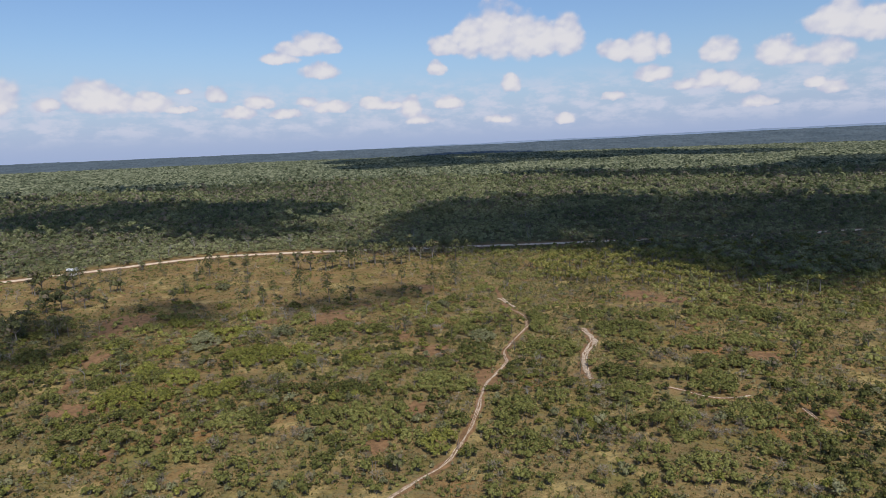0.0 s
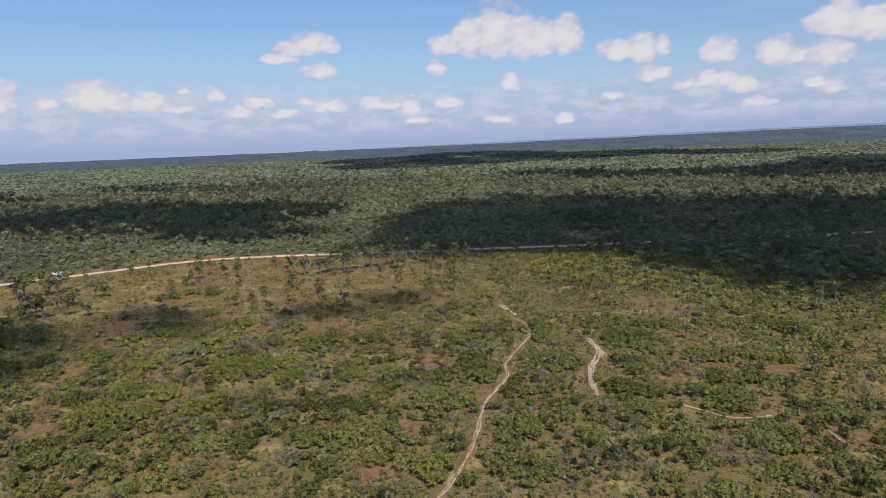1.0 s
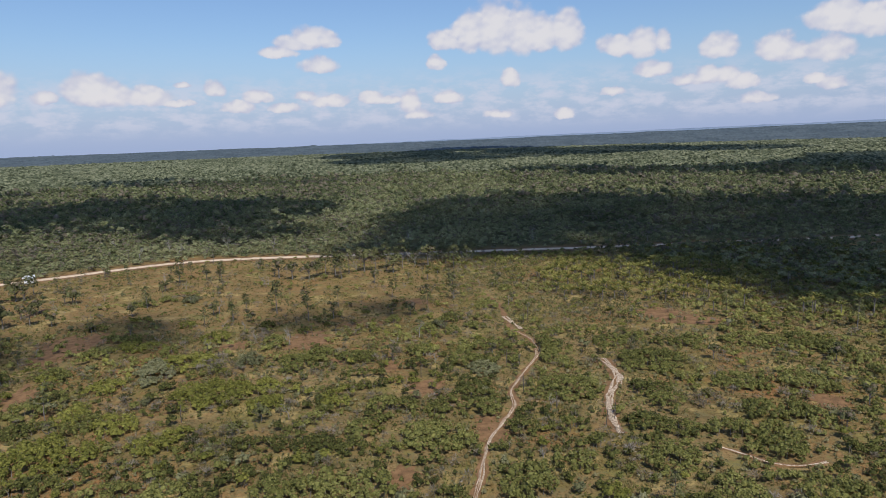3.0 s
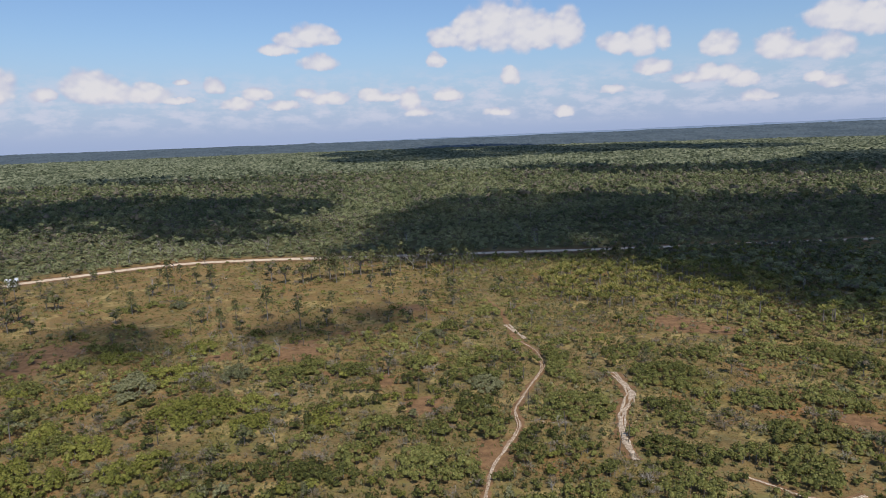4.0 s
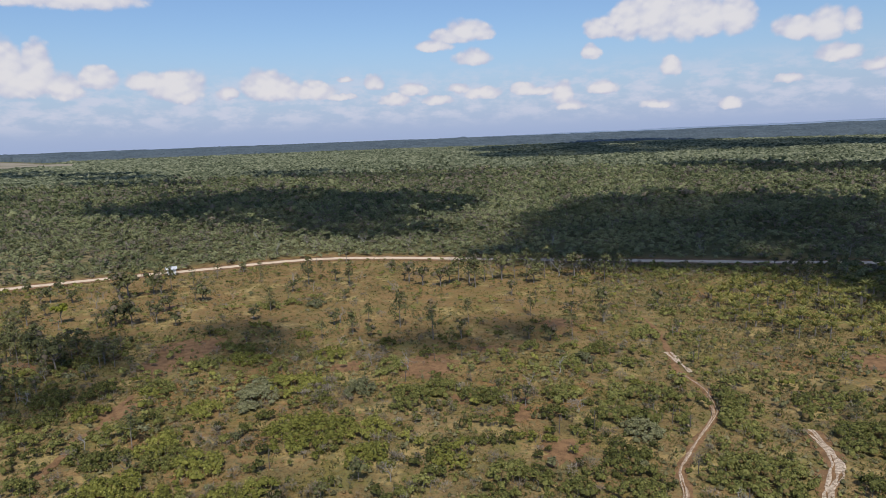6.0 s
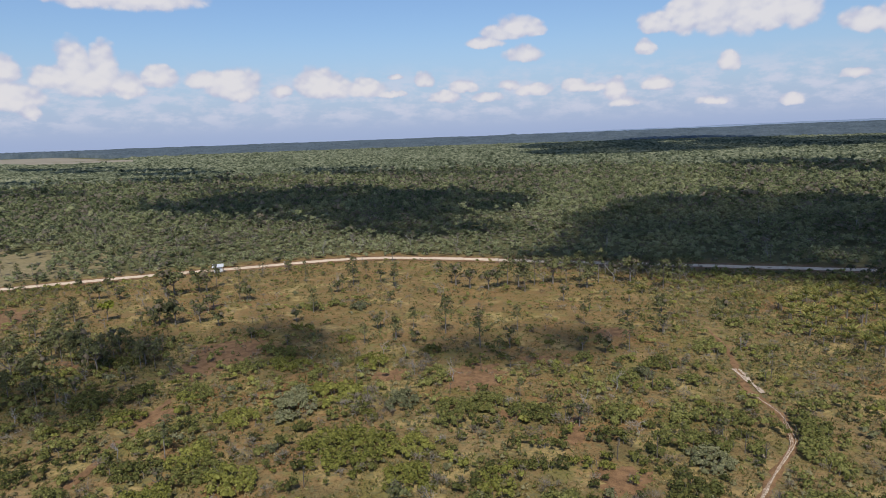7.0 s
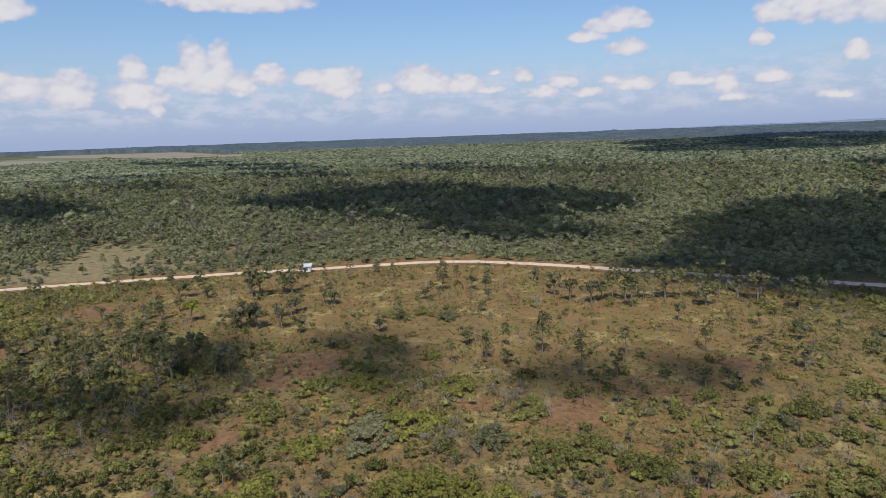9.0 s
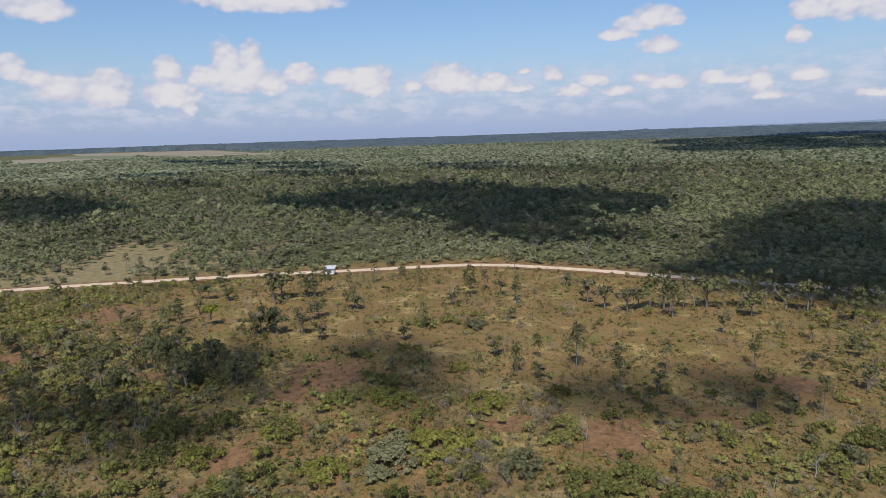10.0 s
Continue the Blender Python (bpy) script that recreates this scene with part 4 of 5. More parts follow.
pine_kinds = [pine_shapes(9.0, l, f) for l, f in ((0.3, 1.0), (-0.5, 0.8), (0.1, 1.25), (0.7, 0.9))]
round_kinds = [tree_shapes(5.0, 3.8, 84, 0.40), tree_shapes(5.0, 3.2, 64, 0.40, lobes=5), tree_shapes(5.0, 4.4, 110, 0.40, lobes=8)]
bare_kinds = [bare_shapes(5.0, 0.62), bare_shapes(5.0, 0.5), bare_shapes(5.0, 0.75)]
shrub_kinds = [shrub_shapes(k) for k in (3, 4, 3, 2, 4)]
shrub_light = [shrub_shapes(k, 8, 0.40, 3, 3) for k in (2, 3, 2, 3, 2)]
palm_kinds = [palm_shapes(1.3, 13, 2.6), palm_shapes(2.2, 13, 2.5), palm_shapes(4.2, 11, 2.3)]
dry_kinds = [dry_shapes(15, 0.66) for _ in range(3)]
FIRST = {}


def plant(key, name, label, category, group, pieces, x, y, size, turn):
    """Builds a plant of this kind once, then copies it."""
    m = pose(x, y, 0, 0, 0, turn)
    if key not in FIRST:
        FIRST[key] = thing(name, label, category, group, pieces, (x, y), turn, size)
        return FIRST[key]
    first = FIRST[key]
    ob = copy_thing(first, m)
    ob.scale = (size, size, size)
    return tagged(ob, label)


def put_pine(x, y, h):
    i = rng.integers(0, 4)
    t, c = pine_kinds[i]
    plant(("pine", i), "pine_tree", "tall slender savanna pine with an open crown" if h > 8.5 else "young pine standing in dry grass", "pine tree", "savanna pines",
          [("trunk", t, BARK, ""), ("crown", c, NEEDLES, "")], x, y, h / 8.2, rng.uniform(0, 360))


def put_round(x, y, h):
    i = rng.integers(0, 3)
    t, c = round_kinds[i]
    plant(("round", i), "small_tree", "small round-crowned dark green savanna tree", "tree", "savanna trees", [("trunk", t, BARK, ""), ("crown", c, LEAF_DARK, "")], x, y, h / 4.4, rng.uniform(0, 360))


def put_bare(x, y, h):
    i = rng.integers(0, 3)
    t, c = bare_kinds[i]
    plant(("bare", i), "bare_tree", "leafless grey tree with forked branches", "tree", "bare trees", [("trunk", t, DEAD_WOOD, ""), ("branchwork", c, DEAD_WOOD, "")], x, y, h / 5.0, rng.uniform(0, 360))


def put_palm(x, y, h, i=None):
    i = rng.choice(3, p=[0.5, 0.4, 0.1]) if i is None else i
    i = int(i)
    t, c = palm_kinds[i]
    plant(("palm", i), "palm", "green feather palm with drooping yellowed lower fronds", "palm", "palm grove", [("trunk", t, BARK, ""), ("crown", c, FROND, "")], x, y, h, rng.uniform(0, 360))


for row in PINES_NEAR + PINES_NEAR_TOO + PINES:
    put_pine(*row)
for row in ROUNDS_NEAR + ROUNDS_NEAR_TOO + ROUNDS:
    put_round(*row)
for row in BARES_NEAR + BARES:
    put_bare(*row)


def inside(x, y, poly):
    hit = np.zeros(np.shape(x), bool)
    for (x0, y0), (x1, y1) in zip(poly, poly[1:] + poly[:1]):
        hit ^= ((y0 > y) != (y1 > y)) & (x < (x1 - x0) * (y - y0) / (y1 - y0 + 1e-9) + x0)
    return hit


def scatter(x0, x1, y0, y1, step):
    """A jittered grid over a rectangle of the plan."""
    gx, gy = np.meshgrid(np.arange(x0, x1, step), np.arange(y0, y1, step))
    return (gx + rng.uniform(-0.5, 0.5, gx.shape) * step).ravel(), (gy + rng.uniform(-0.5, 0.5, gy.shape) * step).ravel()


GROVE = [(35, 311), (55, 332), (70, 333), (92, 328), (118, 313), (132, 278), (124, 262), (100, 262), (76, 255), (68, 259), (55, 261), (44, 265), (38, 282)]
gx, gy = scatter(30, 142, 225, 336, 4.5)
grove = inside(gx, gy, GROVE) & (rng.uniform(size=len(gx)) < 0.92)
row_palms = (np.abs(gy - (268 - 0.28 * gx)) < 4.5) & (gx > 84) & (rng.uniform(size=len(gx)) < 0.35)
palms = np.flatnonzero(grove | row_palms)
palms = np.sort(rng.choice(palms, min(285, len(palms)), replace=False))
for i in palms:
    put_palm(gx[i], gy[i], rng.uniform(0.95, 1.4), None if grove[i] else 2)
for x, y in ((-9.4, 306.1), (-5.1, 318.9), (12, 312), (22, 330), (30, 338), (8, 328), (56, 238), (54, 243)):
    put_palm(x, y, rng.uniform(0.9, 1.2))

# ======== scattered plants ========
road_pts = smooth_line(ROAD_LINE, 4.0)
SOILS = SOILS_A + SOILS_B + SOILS_C
ALL_THICKETS = THICKETS_GREEN + THICKETS_YELLOW + THICKETS_SILVER


def road_gap(x, y):
    """Signed distance to the road: above 0 on the far side."""
    yr = np.interp(x, road_pts[:, 0], road_pts[:, 1])
    slope = np.interp(x, road_pts[:-1, 0], np.diff(road_pts[:, 1]) / np.maximum(np.diff(road_pts[:, 0]), 1e-3))
    return (y - yr) / np.sqrt(1 + slope ** 2)


def off_tracks(x, y, gap):
    ok = np.ones(len(x), bool)
    for a in range(0, len(x), 4000):
        d = np.hypot(x[a:a + 4000, None] - track_pts[None, :, 0], y[a:a + 4000, None] - track_pts[None, :, 1]).min(1)
        ok[a:a + 4000] = d > gap
    return ok


def off_patches(x, y, rows, grow=0.95):
    ok = np.ones(len(x), bool)
    for px, py, rx, ry in rows:
        ok &= ((x - px) / (rx * grow)) ** 2 + ((y - py) / (ry * grow)) ** 2 > 1
    return ok


SEEN = [(-90, 99), (76, 91), (134, 176), (222, 302), (900, 1320), (5000, 7400), (-9000, 7000), (-9000, 4690), (-424, 288), (-244, 196), (-142, 148)]


def in_view(x, y):
    """The land ahead that the flight looks down on."""
    return inside(x, y, SEEN)


def edge(v):
    return 1 / (1 + np.exp(-np.clip(v, -60, 60)))


def open_savanna(x, y):
    """1 on the open red savanna before the road."""
    return edge((x + 236) / 6) * edge((-8 - x) / 10) * edge((y - 236 - 0.08 * (x + 130)) / 6)


def cover(x, y):
    """How densely shrubs grow in the field (0..1)."""
    east = edge((x - 20) / 9) * edge((262 - 0.25 * x - y) / 12)
    north_east = edge((x - 92) / 6) * edge((y - 225) / 8)
    south = edge((212 + 0.05 * x - y) / 10)
    west = edge((-125 - x) / 10) * edge((232 - y) / 8)
    far_west = edge((-225 - x) / 8)
    row = np.exp(-((y - 350) / 14) ** 2) * edge((x + 50) / 8)
    c = 0.38 - 0.20 * open_savanna(x, y) + (0.04 + 0.16 * np.maximum(edge((152 - y) / 6), edge((x - 76) / 5))) * east + 0.66 * north_east + 0.20 * south * (1 - east) + 0.34 * west + 0.35 * far_west + 0.35 * row
    return np.clip(c, 0, 0.92)


def field_points(step):
    x, y = scatter(-330, 200, 85, 380, step)
    ok = in_view(x, y) & (road_gap(x, y) < -6.5) & off_tracks(x, y, 1.1) & (off_patches(x, y, SOILS, 0.8) | (rng.uniform(size=len(x)) < 0.25))
    return x[ok], y[ok]


def scatter_shrubs():
    x, y = field_points(2.35)
    lump = rough_noise(x * 0.12, y * 0.12, 5)
    c = cover(x, y)
    ok = ((lump < 0.27 + 0.42 * c) | (rng.uniform(size=len(x)) < 0.17)) & off_patches(x, y, ALL_THICKETS, 1.05) & (~inside(x, y, GROVE) | (rng.uniform(size=len(x)) < 0.12)) & (rng.uniform(size=len(x)) < 0.30 + 0.60 * c + 0.12 * (y < 150))
    x, y, c = x[ok], y[ok], c[ok]
    size = rng.uniform(0.42, 1.25, len(x)) ** 1.3 * (0.74 + 0.46 * c)
    near = np.hypot(x + 15, y - 60)
    order = np.argsort(near)
    x, y, size = x[order], y[order], size[order]
    turn, tone = rng.uniform(0, 6.28, len(x)), rng.uniform(0.1, 0.9, len(x))
    singles = 260
    for i in range(singles):
        k = rng.choice(5, p=[0.28, 0.28, 0.28, 0.10, 0.06])
        mat = (LEAF, LEAF, LEAF, LEAF_YELLOW, LEAF_SILVER)[k] 
        k = int(k)
        what = ("green broad-leaved shrub in dry grass", "yellow-green broad-leaved shrub in dry grass", "silvery-leaved shrub in dry grass")[max(0, k - 2)]
        plant(("shrub", k), "shrub", what, "shrub", "savanna shrubs", [("crown", shrub_kinds[k][0], mat, ""), ("stems", shrub_kinds[k][1], BARK, "")], x[i], y[i], size[i], math.degrees(turn[i]))
    x, y, size, turn, tone = (a[singles:] for a in (x, y, size, turn, tone))
    kind = rng.choice(3, len(x), p=[0.82, 0.12, 0.06])
    far = np.hypot(x + 15, y - 60) > 150
    for k, mat, what in ((0, LEAF, "scattered green broad-leaved savanna shrubs"), (1, LEAF_YELLOW, "scattered yellow-green savanna shrubs"), (2, LEAF_SILVER, "scattered silvery-leaved savanna shrubs")):
        for protos, zone, corners in ((shrub_kinds, ~far, 4), (shrub_light, far, 3)):
            s = Shape(corners)
            pick = rng.integers(0, len(protos), len(x))
            for j, (crown, _) in enumerate(protos):
                m = (kind == k) & zone & (pick == j)
                s.many(crown.arrays(), np.column_stack([x[m], y[m], np.zeros(m.sum())]), turn[m], size[m], tone[m])
            tagged(part("shrubs", s, mat, smooth=True), what, "shrubs", kind="stuff")


DRY_PATCHES = [(-77.0, 171.8, 4.6, 6.0), (-66.3, 176.2, 4.8, 3.7), (-38.4, 174.5, 2.9, 5.6), (-25.0, 160.0, 2.1, 4.7), (-52.4, 155.5, 2.5, 4.5),
               (-18.7, 175.8, 3.5, 3.3), (19.6, 158.5, 3.1, 3.2), (57.9, 168.5, 4.4, 5.4), (-50.6, 123.2, 2.7, 4.9), (-49.0, 156.3, 5.4, 7.4),
               (-33.9, 128.7, 5.0, 5.0), (-28.5, 163.4, 4.2, 4.7), (-4.0, 132.6, 2.3, 3.9), (20.0, 120.8, 2.6, 5.4), (32.9, 149.5, 3.8, 7.0),
               (33.1, 119.9, 5.1, 4.4), (52.7, 125.1, 6.4, 5.0), (-76.8, 174.7, 4.6, 5.5), (-60.8, 198.7, 4.7, 5.5), (-37.5, 197.4, 4.4, 3.6),
               (-14.8, 208.3, 2.2, 4.9), (-58.2, 198.5, 4.9, 5.9), (-61.1, 229.3, 4.9, 7.5), (-66.8, 204.3, 4.3, 5.1)]


def scatter_dry_and_grass():
    x, y = field_points(5.6)
    ok = ((rough_noise(x * 0.09 + 30, y * 0.09, 15) > 0.50 + 0.10 * open_savanna(x, y)) | (rng.uniform(size=len(x)) < 0.10)) & off_patches(x, y, ALL_THICKETS)
    x, y = x[ok], y[ok]
    x2, y2 = field_points(2.3)
    brush = ~off_patches(x2, y2, DRY_PATCHES, 1.0) & off_patches(x2, y2, ALL_THICKETS, 0.8) & (rng.uniform(size=len(x2)) < 0.75)
    x, y = np.concatenate([x, x2[brush]]), np.concatenate([y, y2[brush]])
    s = Shape()
    pick = rng.integers(0, 3, len(x))
    for j in range(3):
        m = pick == j
        s.many(dry_kinds[j].arrays(), np.column_stack([x[m], y[m], np.zeros(m.sum())]), rng.uniform(0, 6.28, m.sum()), rng.uniform(0.6, 1.6, m.sum()), rng.uniform(0.1, 0.9, m.sum()))
    tagged(part("dry_bushes", s, TWIG), "grey leafless thorny bushes and dry stalks", "dry bushes", kind="stuff")
    x, y = field_points(1.2)
    ok = (rough_noise(x * 0.16, y * 0.16, 25) > 0.36) & (rng.uniform(size=len(x)) < 0.70 - 0.35 * open_savanna(x, y)) & off_patches(x, y, ALL_THICKETS)
    x, y = x[ok], y[ok]
    s = Shape(3)
    protos = [tuft_shape(7, 0.52).arrays() for _ in range(4)]
    pick = rng.integers(0, 4, len(x))
    for j in range(4):
        m = pick == j
        s.many(protos[j], np.column_stack([x[m], y[m], np.zeros(m.sum())]), rng.uniform(0, 6.28, m.sum()), rng.uniform(0.6, 1.4, m.sum()), rng.uniform(0.0, 1.0, m.sum()))
    tagged(part("grass", s, GRASS), "dry tan tussock grass with some green", "grass", kind="stuff")


def scatter_herbs():
    """Knee-high herbs and seedlings between the shrubs."""
    x, y = field_points(1.55)
    lump = rough_noise(x * 0.10 + 11, y * 0.10, 65)
    share = 0.75 - 0.48 * open_savanna(x, y)
    ok = (lump < 0.22 + 0.45 * share) & (rng.uniform(size=len(x)) < 0.30 + 0.55 * share) & off_patches(x, y, ALL_THICKETS, 0.9)
    x, y = x[ok], y[ok]
    protos = []
    for _ in range(4):
        s = Shape(3)
        leafy_mounds(s, np.array([[0, 0, 0.30]]), np.array([[0.55, 0.55, 0.45]]), 9, 0.34, 1, 5, 1, 0.30)
        protos.append(s.arrays())
    kind, pick = rng.choice(2, len(x), p=[0.68, 0.32]), rng.integers(0, 4, len(x))
    size = rng.uniform(0.5, 1.5, len(x))
    for k, mat, what in ((0, HERB, "grey-green knee-high herbs among the grass"), (1, LEAF, "low green seedlings among the grass")):
        s = Shape(3)
        for j in range(4):
            m = (kind == k) & (pick == j)
            s.many(protos[j], np.column_stack([x[m], y[m], np.zeros(m.sum())]), rng.uniform(0, 6.28, m.sum()), size[m], rng.uniform(0.1, 0.9, m.sum()))
        tagged(part("herbs", s, mat, smooth=True), what, "herbs", kind="stuff")


def scatter_small_trees(step, rows_only):
    x, y = field_points(step)
    g = rough_noise(x * 0.05 + 7, y * 0.05, 35)
    dark_west = inside(x, y, [(-240, 188), (-214, 220), (-190, 230), (-150, 232), (-124, 212), (-120, 196), (-150, 165), (-230, 150)])
    east_row = (((y > 345) & (x > -60) & (x < 15)) | ((y > 322 - 0.2 * x) & (x > 72) & (x < 96))) & ~inside(x, y, GROVE)
    u = rng.uniform(size=len(x))
    chance = np.where(dark_west, 0.38, np.where(east_row, 0.80, 0.0)) if rows_only else np.where(g > 0.60, 0.26, 0.06)
    for i in np.flatnonzero((u < chance) & off_patches(x, y, ALL_THICKETS, 1.0)):
        r = rng.uniform()
        r = min(0.99, r + 0.25) if east_row[i] else r
        if r < 0.36:
            put_pine(x[i], y[i], rng.uniform(4.5, 8.5))
        elif r < 0.80:
            put_round(x[i], y[i], rng.uniform(3.0, 5.2))
        else:
            put_bare(x[i], y[i], rng.uniform(3.5, 6.0))


def scatter_under_flight():
    x, y = scatter(-90, 110, -30, 96, 3.6)
    ok = ~in_view(x, y) & (rough_noise(x * 0.12, y * 0.12, 5) < 0.50) & off_tracks(x, y, 1.5)
    x, y = x[ok], y[ok]
    s, pick = Shape(3), rng.integers(0, 5, len(x))
    for j, (crown, _) in enumerate(shrub_light):
        m = pick == j
        s.many(crown.arrays(), np.column_stack([x[m], y[m], np.zeros(m.sum())]), rng.uniform(0, 6.28, m.sum()), rng.uniform(0.6, 1.1, m.sum()), rng.uniform(0.1, 0.9, m.sum()))
    tagged(part("shrubs", s, LEAF), "scattered green broad-leaved savanna shrubs", "shrubs", kind="stuff")


scatter_under_flight()
scatter_shrubs()
scatter_dry_and_grass()
scatter_herbs()
scatter_small_trees(9.0, False)
scatter_small_trees(4.4, True)


# trees standing along the road and at the edge of the west thicket
EDGE_ROUND = [(-215, 270, 5.0), (-224, 288, 4.4), (-203, 273, 4.6), (-189, 282, 6.6), (-164, 258, 4.4), (-157, 260, 5.0), (-174, 289, 6.0), (-155, 265, 5.2),
              (-161, 245, 3.8), (-149, 282, 4.6), (-121, 300, 4.2), (-104, 318, 4.8), (-125, 324, 4.2), (-146, 219, 4.2), (-182, 276, 4.4), (-120, 240, 3.6)]
EDGE_PINES = [(-188, 221, 8.5), (-168, 211, 8.0), (-156, 207, 7.4), (-149, 206, 8.6), (-145, 208, 7.0), (-147, 213, 6.4), (-75, 248, 6.4), (-182, 225, 6.8), (-163, 214, 7.2)]
EDGE_BARE = [(-165, 335, 6.0), (-84, 260, 7.0), (-93, 342, 5.6), (-78, 305, 5.4), (-146, 223, 5.0), (-178, 240, 4.6)]
for put, rows in ((put_round, EDGE_ROUND), (put_pine, EDGE_PINES), (put_bare, EDGE_BARE)):
    for x, y, h in rows:
        if road_gap(np.array([x]), np.array([y]))[0] < -4.5:
            put(x, y, h)


# ======== woodland beyond the road ========
def crown_proto(k, size, lobes, tall, count=2, sides=6, rings=2):
    """A tree top of a few leafy heads, about 1 m in radius."""
    s = Shape(3)
    a = np.arange(lobes) * 6.28 / lobes + rng.uniform(0, 1.2, lobes)
    far = rng.uniform(0.15, 0.55, lobes) if lobes > 1 else np.zeros(1)
    rad = rng.uniform(0.45, 0.75, lobes) + (0.2 if lobes < 3 else 0.0)
    c = np.column_stack([far * np.cos(a), far * np.sin(a), (rng.uniform(0.75, 1.35, lobes)) * tall])
    leafy_mounds(s, c, np.column_stack([rad, rad, rad * tall * 0.9]), k, size, count, sides, rings, 0.5)
    return s.arrays()


CLEARINGS = [[(-330, 255), (-318, 287), (-364, 336), (-352, 362), (-318, 352), (-288, 305), (-280, 276)]]
FIELDS = [[(-4944, 2650), (-3917, 2780), (-3038, 2826), (-1939, 2166), (-1480, 1640), (-1957, 1560), (-2050, 1180), (-3000, 1500)]]


EAST_WOOD = [(150, 262), (134, 285), (119, 316), (94, 338), (94, 372), (330, 388), (330, 330), (230, 290), (190, 255)]


def woodland():
    near = [crown_proto(9, 0.40, 3, 1.0, 2, 5) for _ in range(8)]
    mid = [crown_proto(8, 0.46, 2, 1.0, 2, 4) for _ in range(8)]
    far = [crown_proto(8, 0.55, 1, 1.0, 2, 5) for _ in range(8)]
    for r0, r1, step, protos, width in ((0, 560, 4.3, near, 2.4), (560, 850, 5.9, mid, 3.2), (850, 1120, 7.0, far, 4.0)):
        x, y = scatter(-1100, 800, 180, 1120, step)
        r = np.hypot(x, y)
        gap = road_gap(x, y)
        ok = (r >= r0) & (r < r1) & in_view(x, y) & ((gap > 5.5) | (inside(x, y, EAST_WOOD) & (gap < -5.5)))
        for c in CLEARINGS:
            ok &= ~inside(x, y, c) | (rng.uniform(size=len(x)) < 0.06)
        x, y, gap, r = x[ok], y[ok], gap[ok], r[ok]
        lump = rough_noise(x * 0.02, y * 0.02, 45)
        gap = np.where(gap < 0, 45, gap)
        tall = np.clip(gap / 110, 0, 1) * (0.4 + 1.1 * lump)
        keep = rng.uniform(size=len(x)) < 0.88 + 0.06 * np.clip(gap / 90, 0, 1)
        x, y, tall, low = x[keep], y[keep], tall[keep], np.clip(1 - gap[keep] / 70, 0, 1)
        w = width * rng.uniform(0.45, 1.45, len(x)) * (0.70 + 0.35 * tall)
        h = w * rng.uniform(0.75, 1.1, len(x))
        top = (2.2 + 4.5 * tall) * rng.uniform(0.8, 1.3, len(x)) * np.where(rng.uniform(size=len(x)) < 0.14, rng.uniform(1.35, 2.2, len(x)), 1.0)
        lift = np.maximum(top - 2.2 * h, -0.3 * h)
        pick = rng.integers(0, 8, len(x))
        s = Shape(3)
        tone = np.clip(rng.normal(0.46, 0.36, len(x)) + 0.9 * (rough_noise(x * 0.03, y * 0.03, 46) - 0.5) + 0.5 * (lattice(x * 0.007, y * 0.007, 47) - 0.5) + 0.22 * low, 0, 1)
        for j in range(8):
            m = pick == j
            s.many(protos[j], np.column_stack([x[m], y[m], lift[m]]), rng.uniform(0, 6.28, m.sum()), np.column_stack([w[m], w[m], h[m]]), tone[m])
        tagged(part("woodland", s, FOREST, smooth=True), "dense mixed green woodland reaching into the distance", "woodland", kind="stuff")


def far_canopy():
    a = np.radians(np.arange(-68, 41, 0.21))
    r = [1085.0]
    while r[-1] < 3300:
        r.append(r[-1] + max(6.5, r[-1] * 0.0048))
    r = np.array(r)
    rr, aa = np.meshgrid(r, a, indexing="ij")
    rr = rr + rng.uniform(-0.4, 0.4, rr.shape) * np.gradient(r)[:, None]
    aa = aa + rng.uniform(-0.4, 0.4, aa.shape) * radians(0.16)
    x, y = rr * np.sin(aa), rr * np.cos(aa)
    z = 1.0 + 6.5 * rng.uniform(size=x.shape) ** 1.3 + 6.0 * rough_noise(x * 0.012, y * 0.012, 55) + 3 * (rng.uniform(size=x.shape) < 0.06)
    for f in FIELDS:
        hedge = (np.mod(y * 0.8 + x * 0.45 + 60 * lattice(x * 0.004, y * 0.004, 7), 430) < 22) | (rough_noise(x * 0.004, y * 0.004, 77) > 0.80)
        z = np.where(inside(x, y, f) & ~hedge, -3.0, z)
    z[0] = -2
    z = np.where(rr > 2950, z * np.clip((3280 - rr) / 330, 0, 1), z)
    w = len(a)
    i, j = np.meshgrid(np.arange(len(r) - 1), np.arange(w - 1), indexing="ij")
    q = np.stack([i * w + j, (i + 1) * w + j, (i + 1) * w + j + 1, i * w + j + 1], -1)[..., ::-1].reshape(-1, 4)
    tone = np.clip(rng.normal(0.5, 0.3, x.size), 0, 1)
    tagged(part("forest_canopy", Shape().put(np.stack([x, y, z], -1), q, tone), FAR_CANOPY), "distant unbroken forest canopy on the plain, greyed for haze", "forest", kind="stuff")


woodland()
far_canopy()
bx, by = scatter(-420, 330, 385, 640, 27)
for x, y in zip(bx, by):
    if road_gap(x, y) > 14 and in_view(x, y) and rng.uniform() < 0.55:
        put_bare(x, y, rng.uniform(7.0, 11.0))


def slab(poly, z, mat, name, label, category):
    v = [(x, y, z) for x, y in poly] + [(x, y, z - 1.0) for x, y in poly]
    k = len(poly)
    me = bpy.data.meshes.new(name)
    me.from_pydata(v, [], [tuple(range(k)), *[(i, i + k, (i + 1) % k + k, (i + 1) % k) for i in range(k)]])
    me.materials.append(mat)
    bm = bmesh.new()
    bm.from_mesh(me)
    bmesh.ops.recalc_face_normals(bm, faces=bm.faces)
    bm.to_mesh(me)
    bm.free()
    return tagged(new(name, me), label, category, kind="structure")


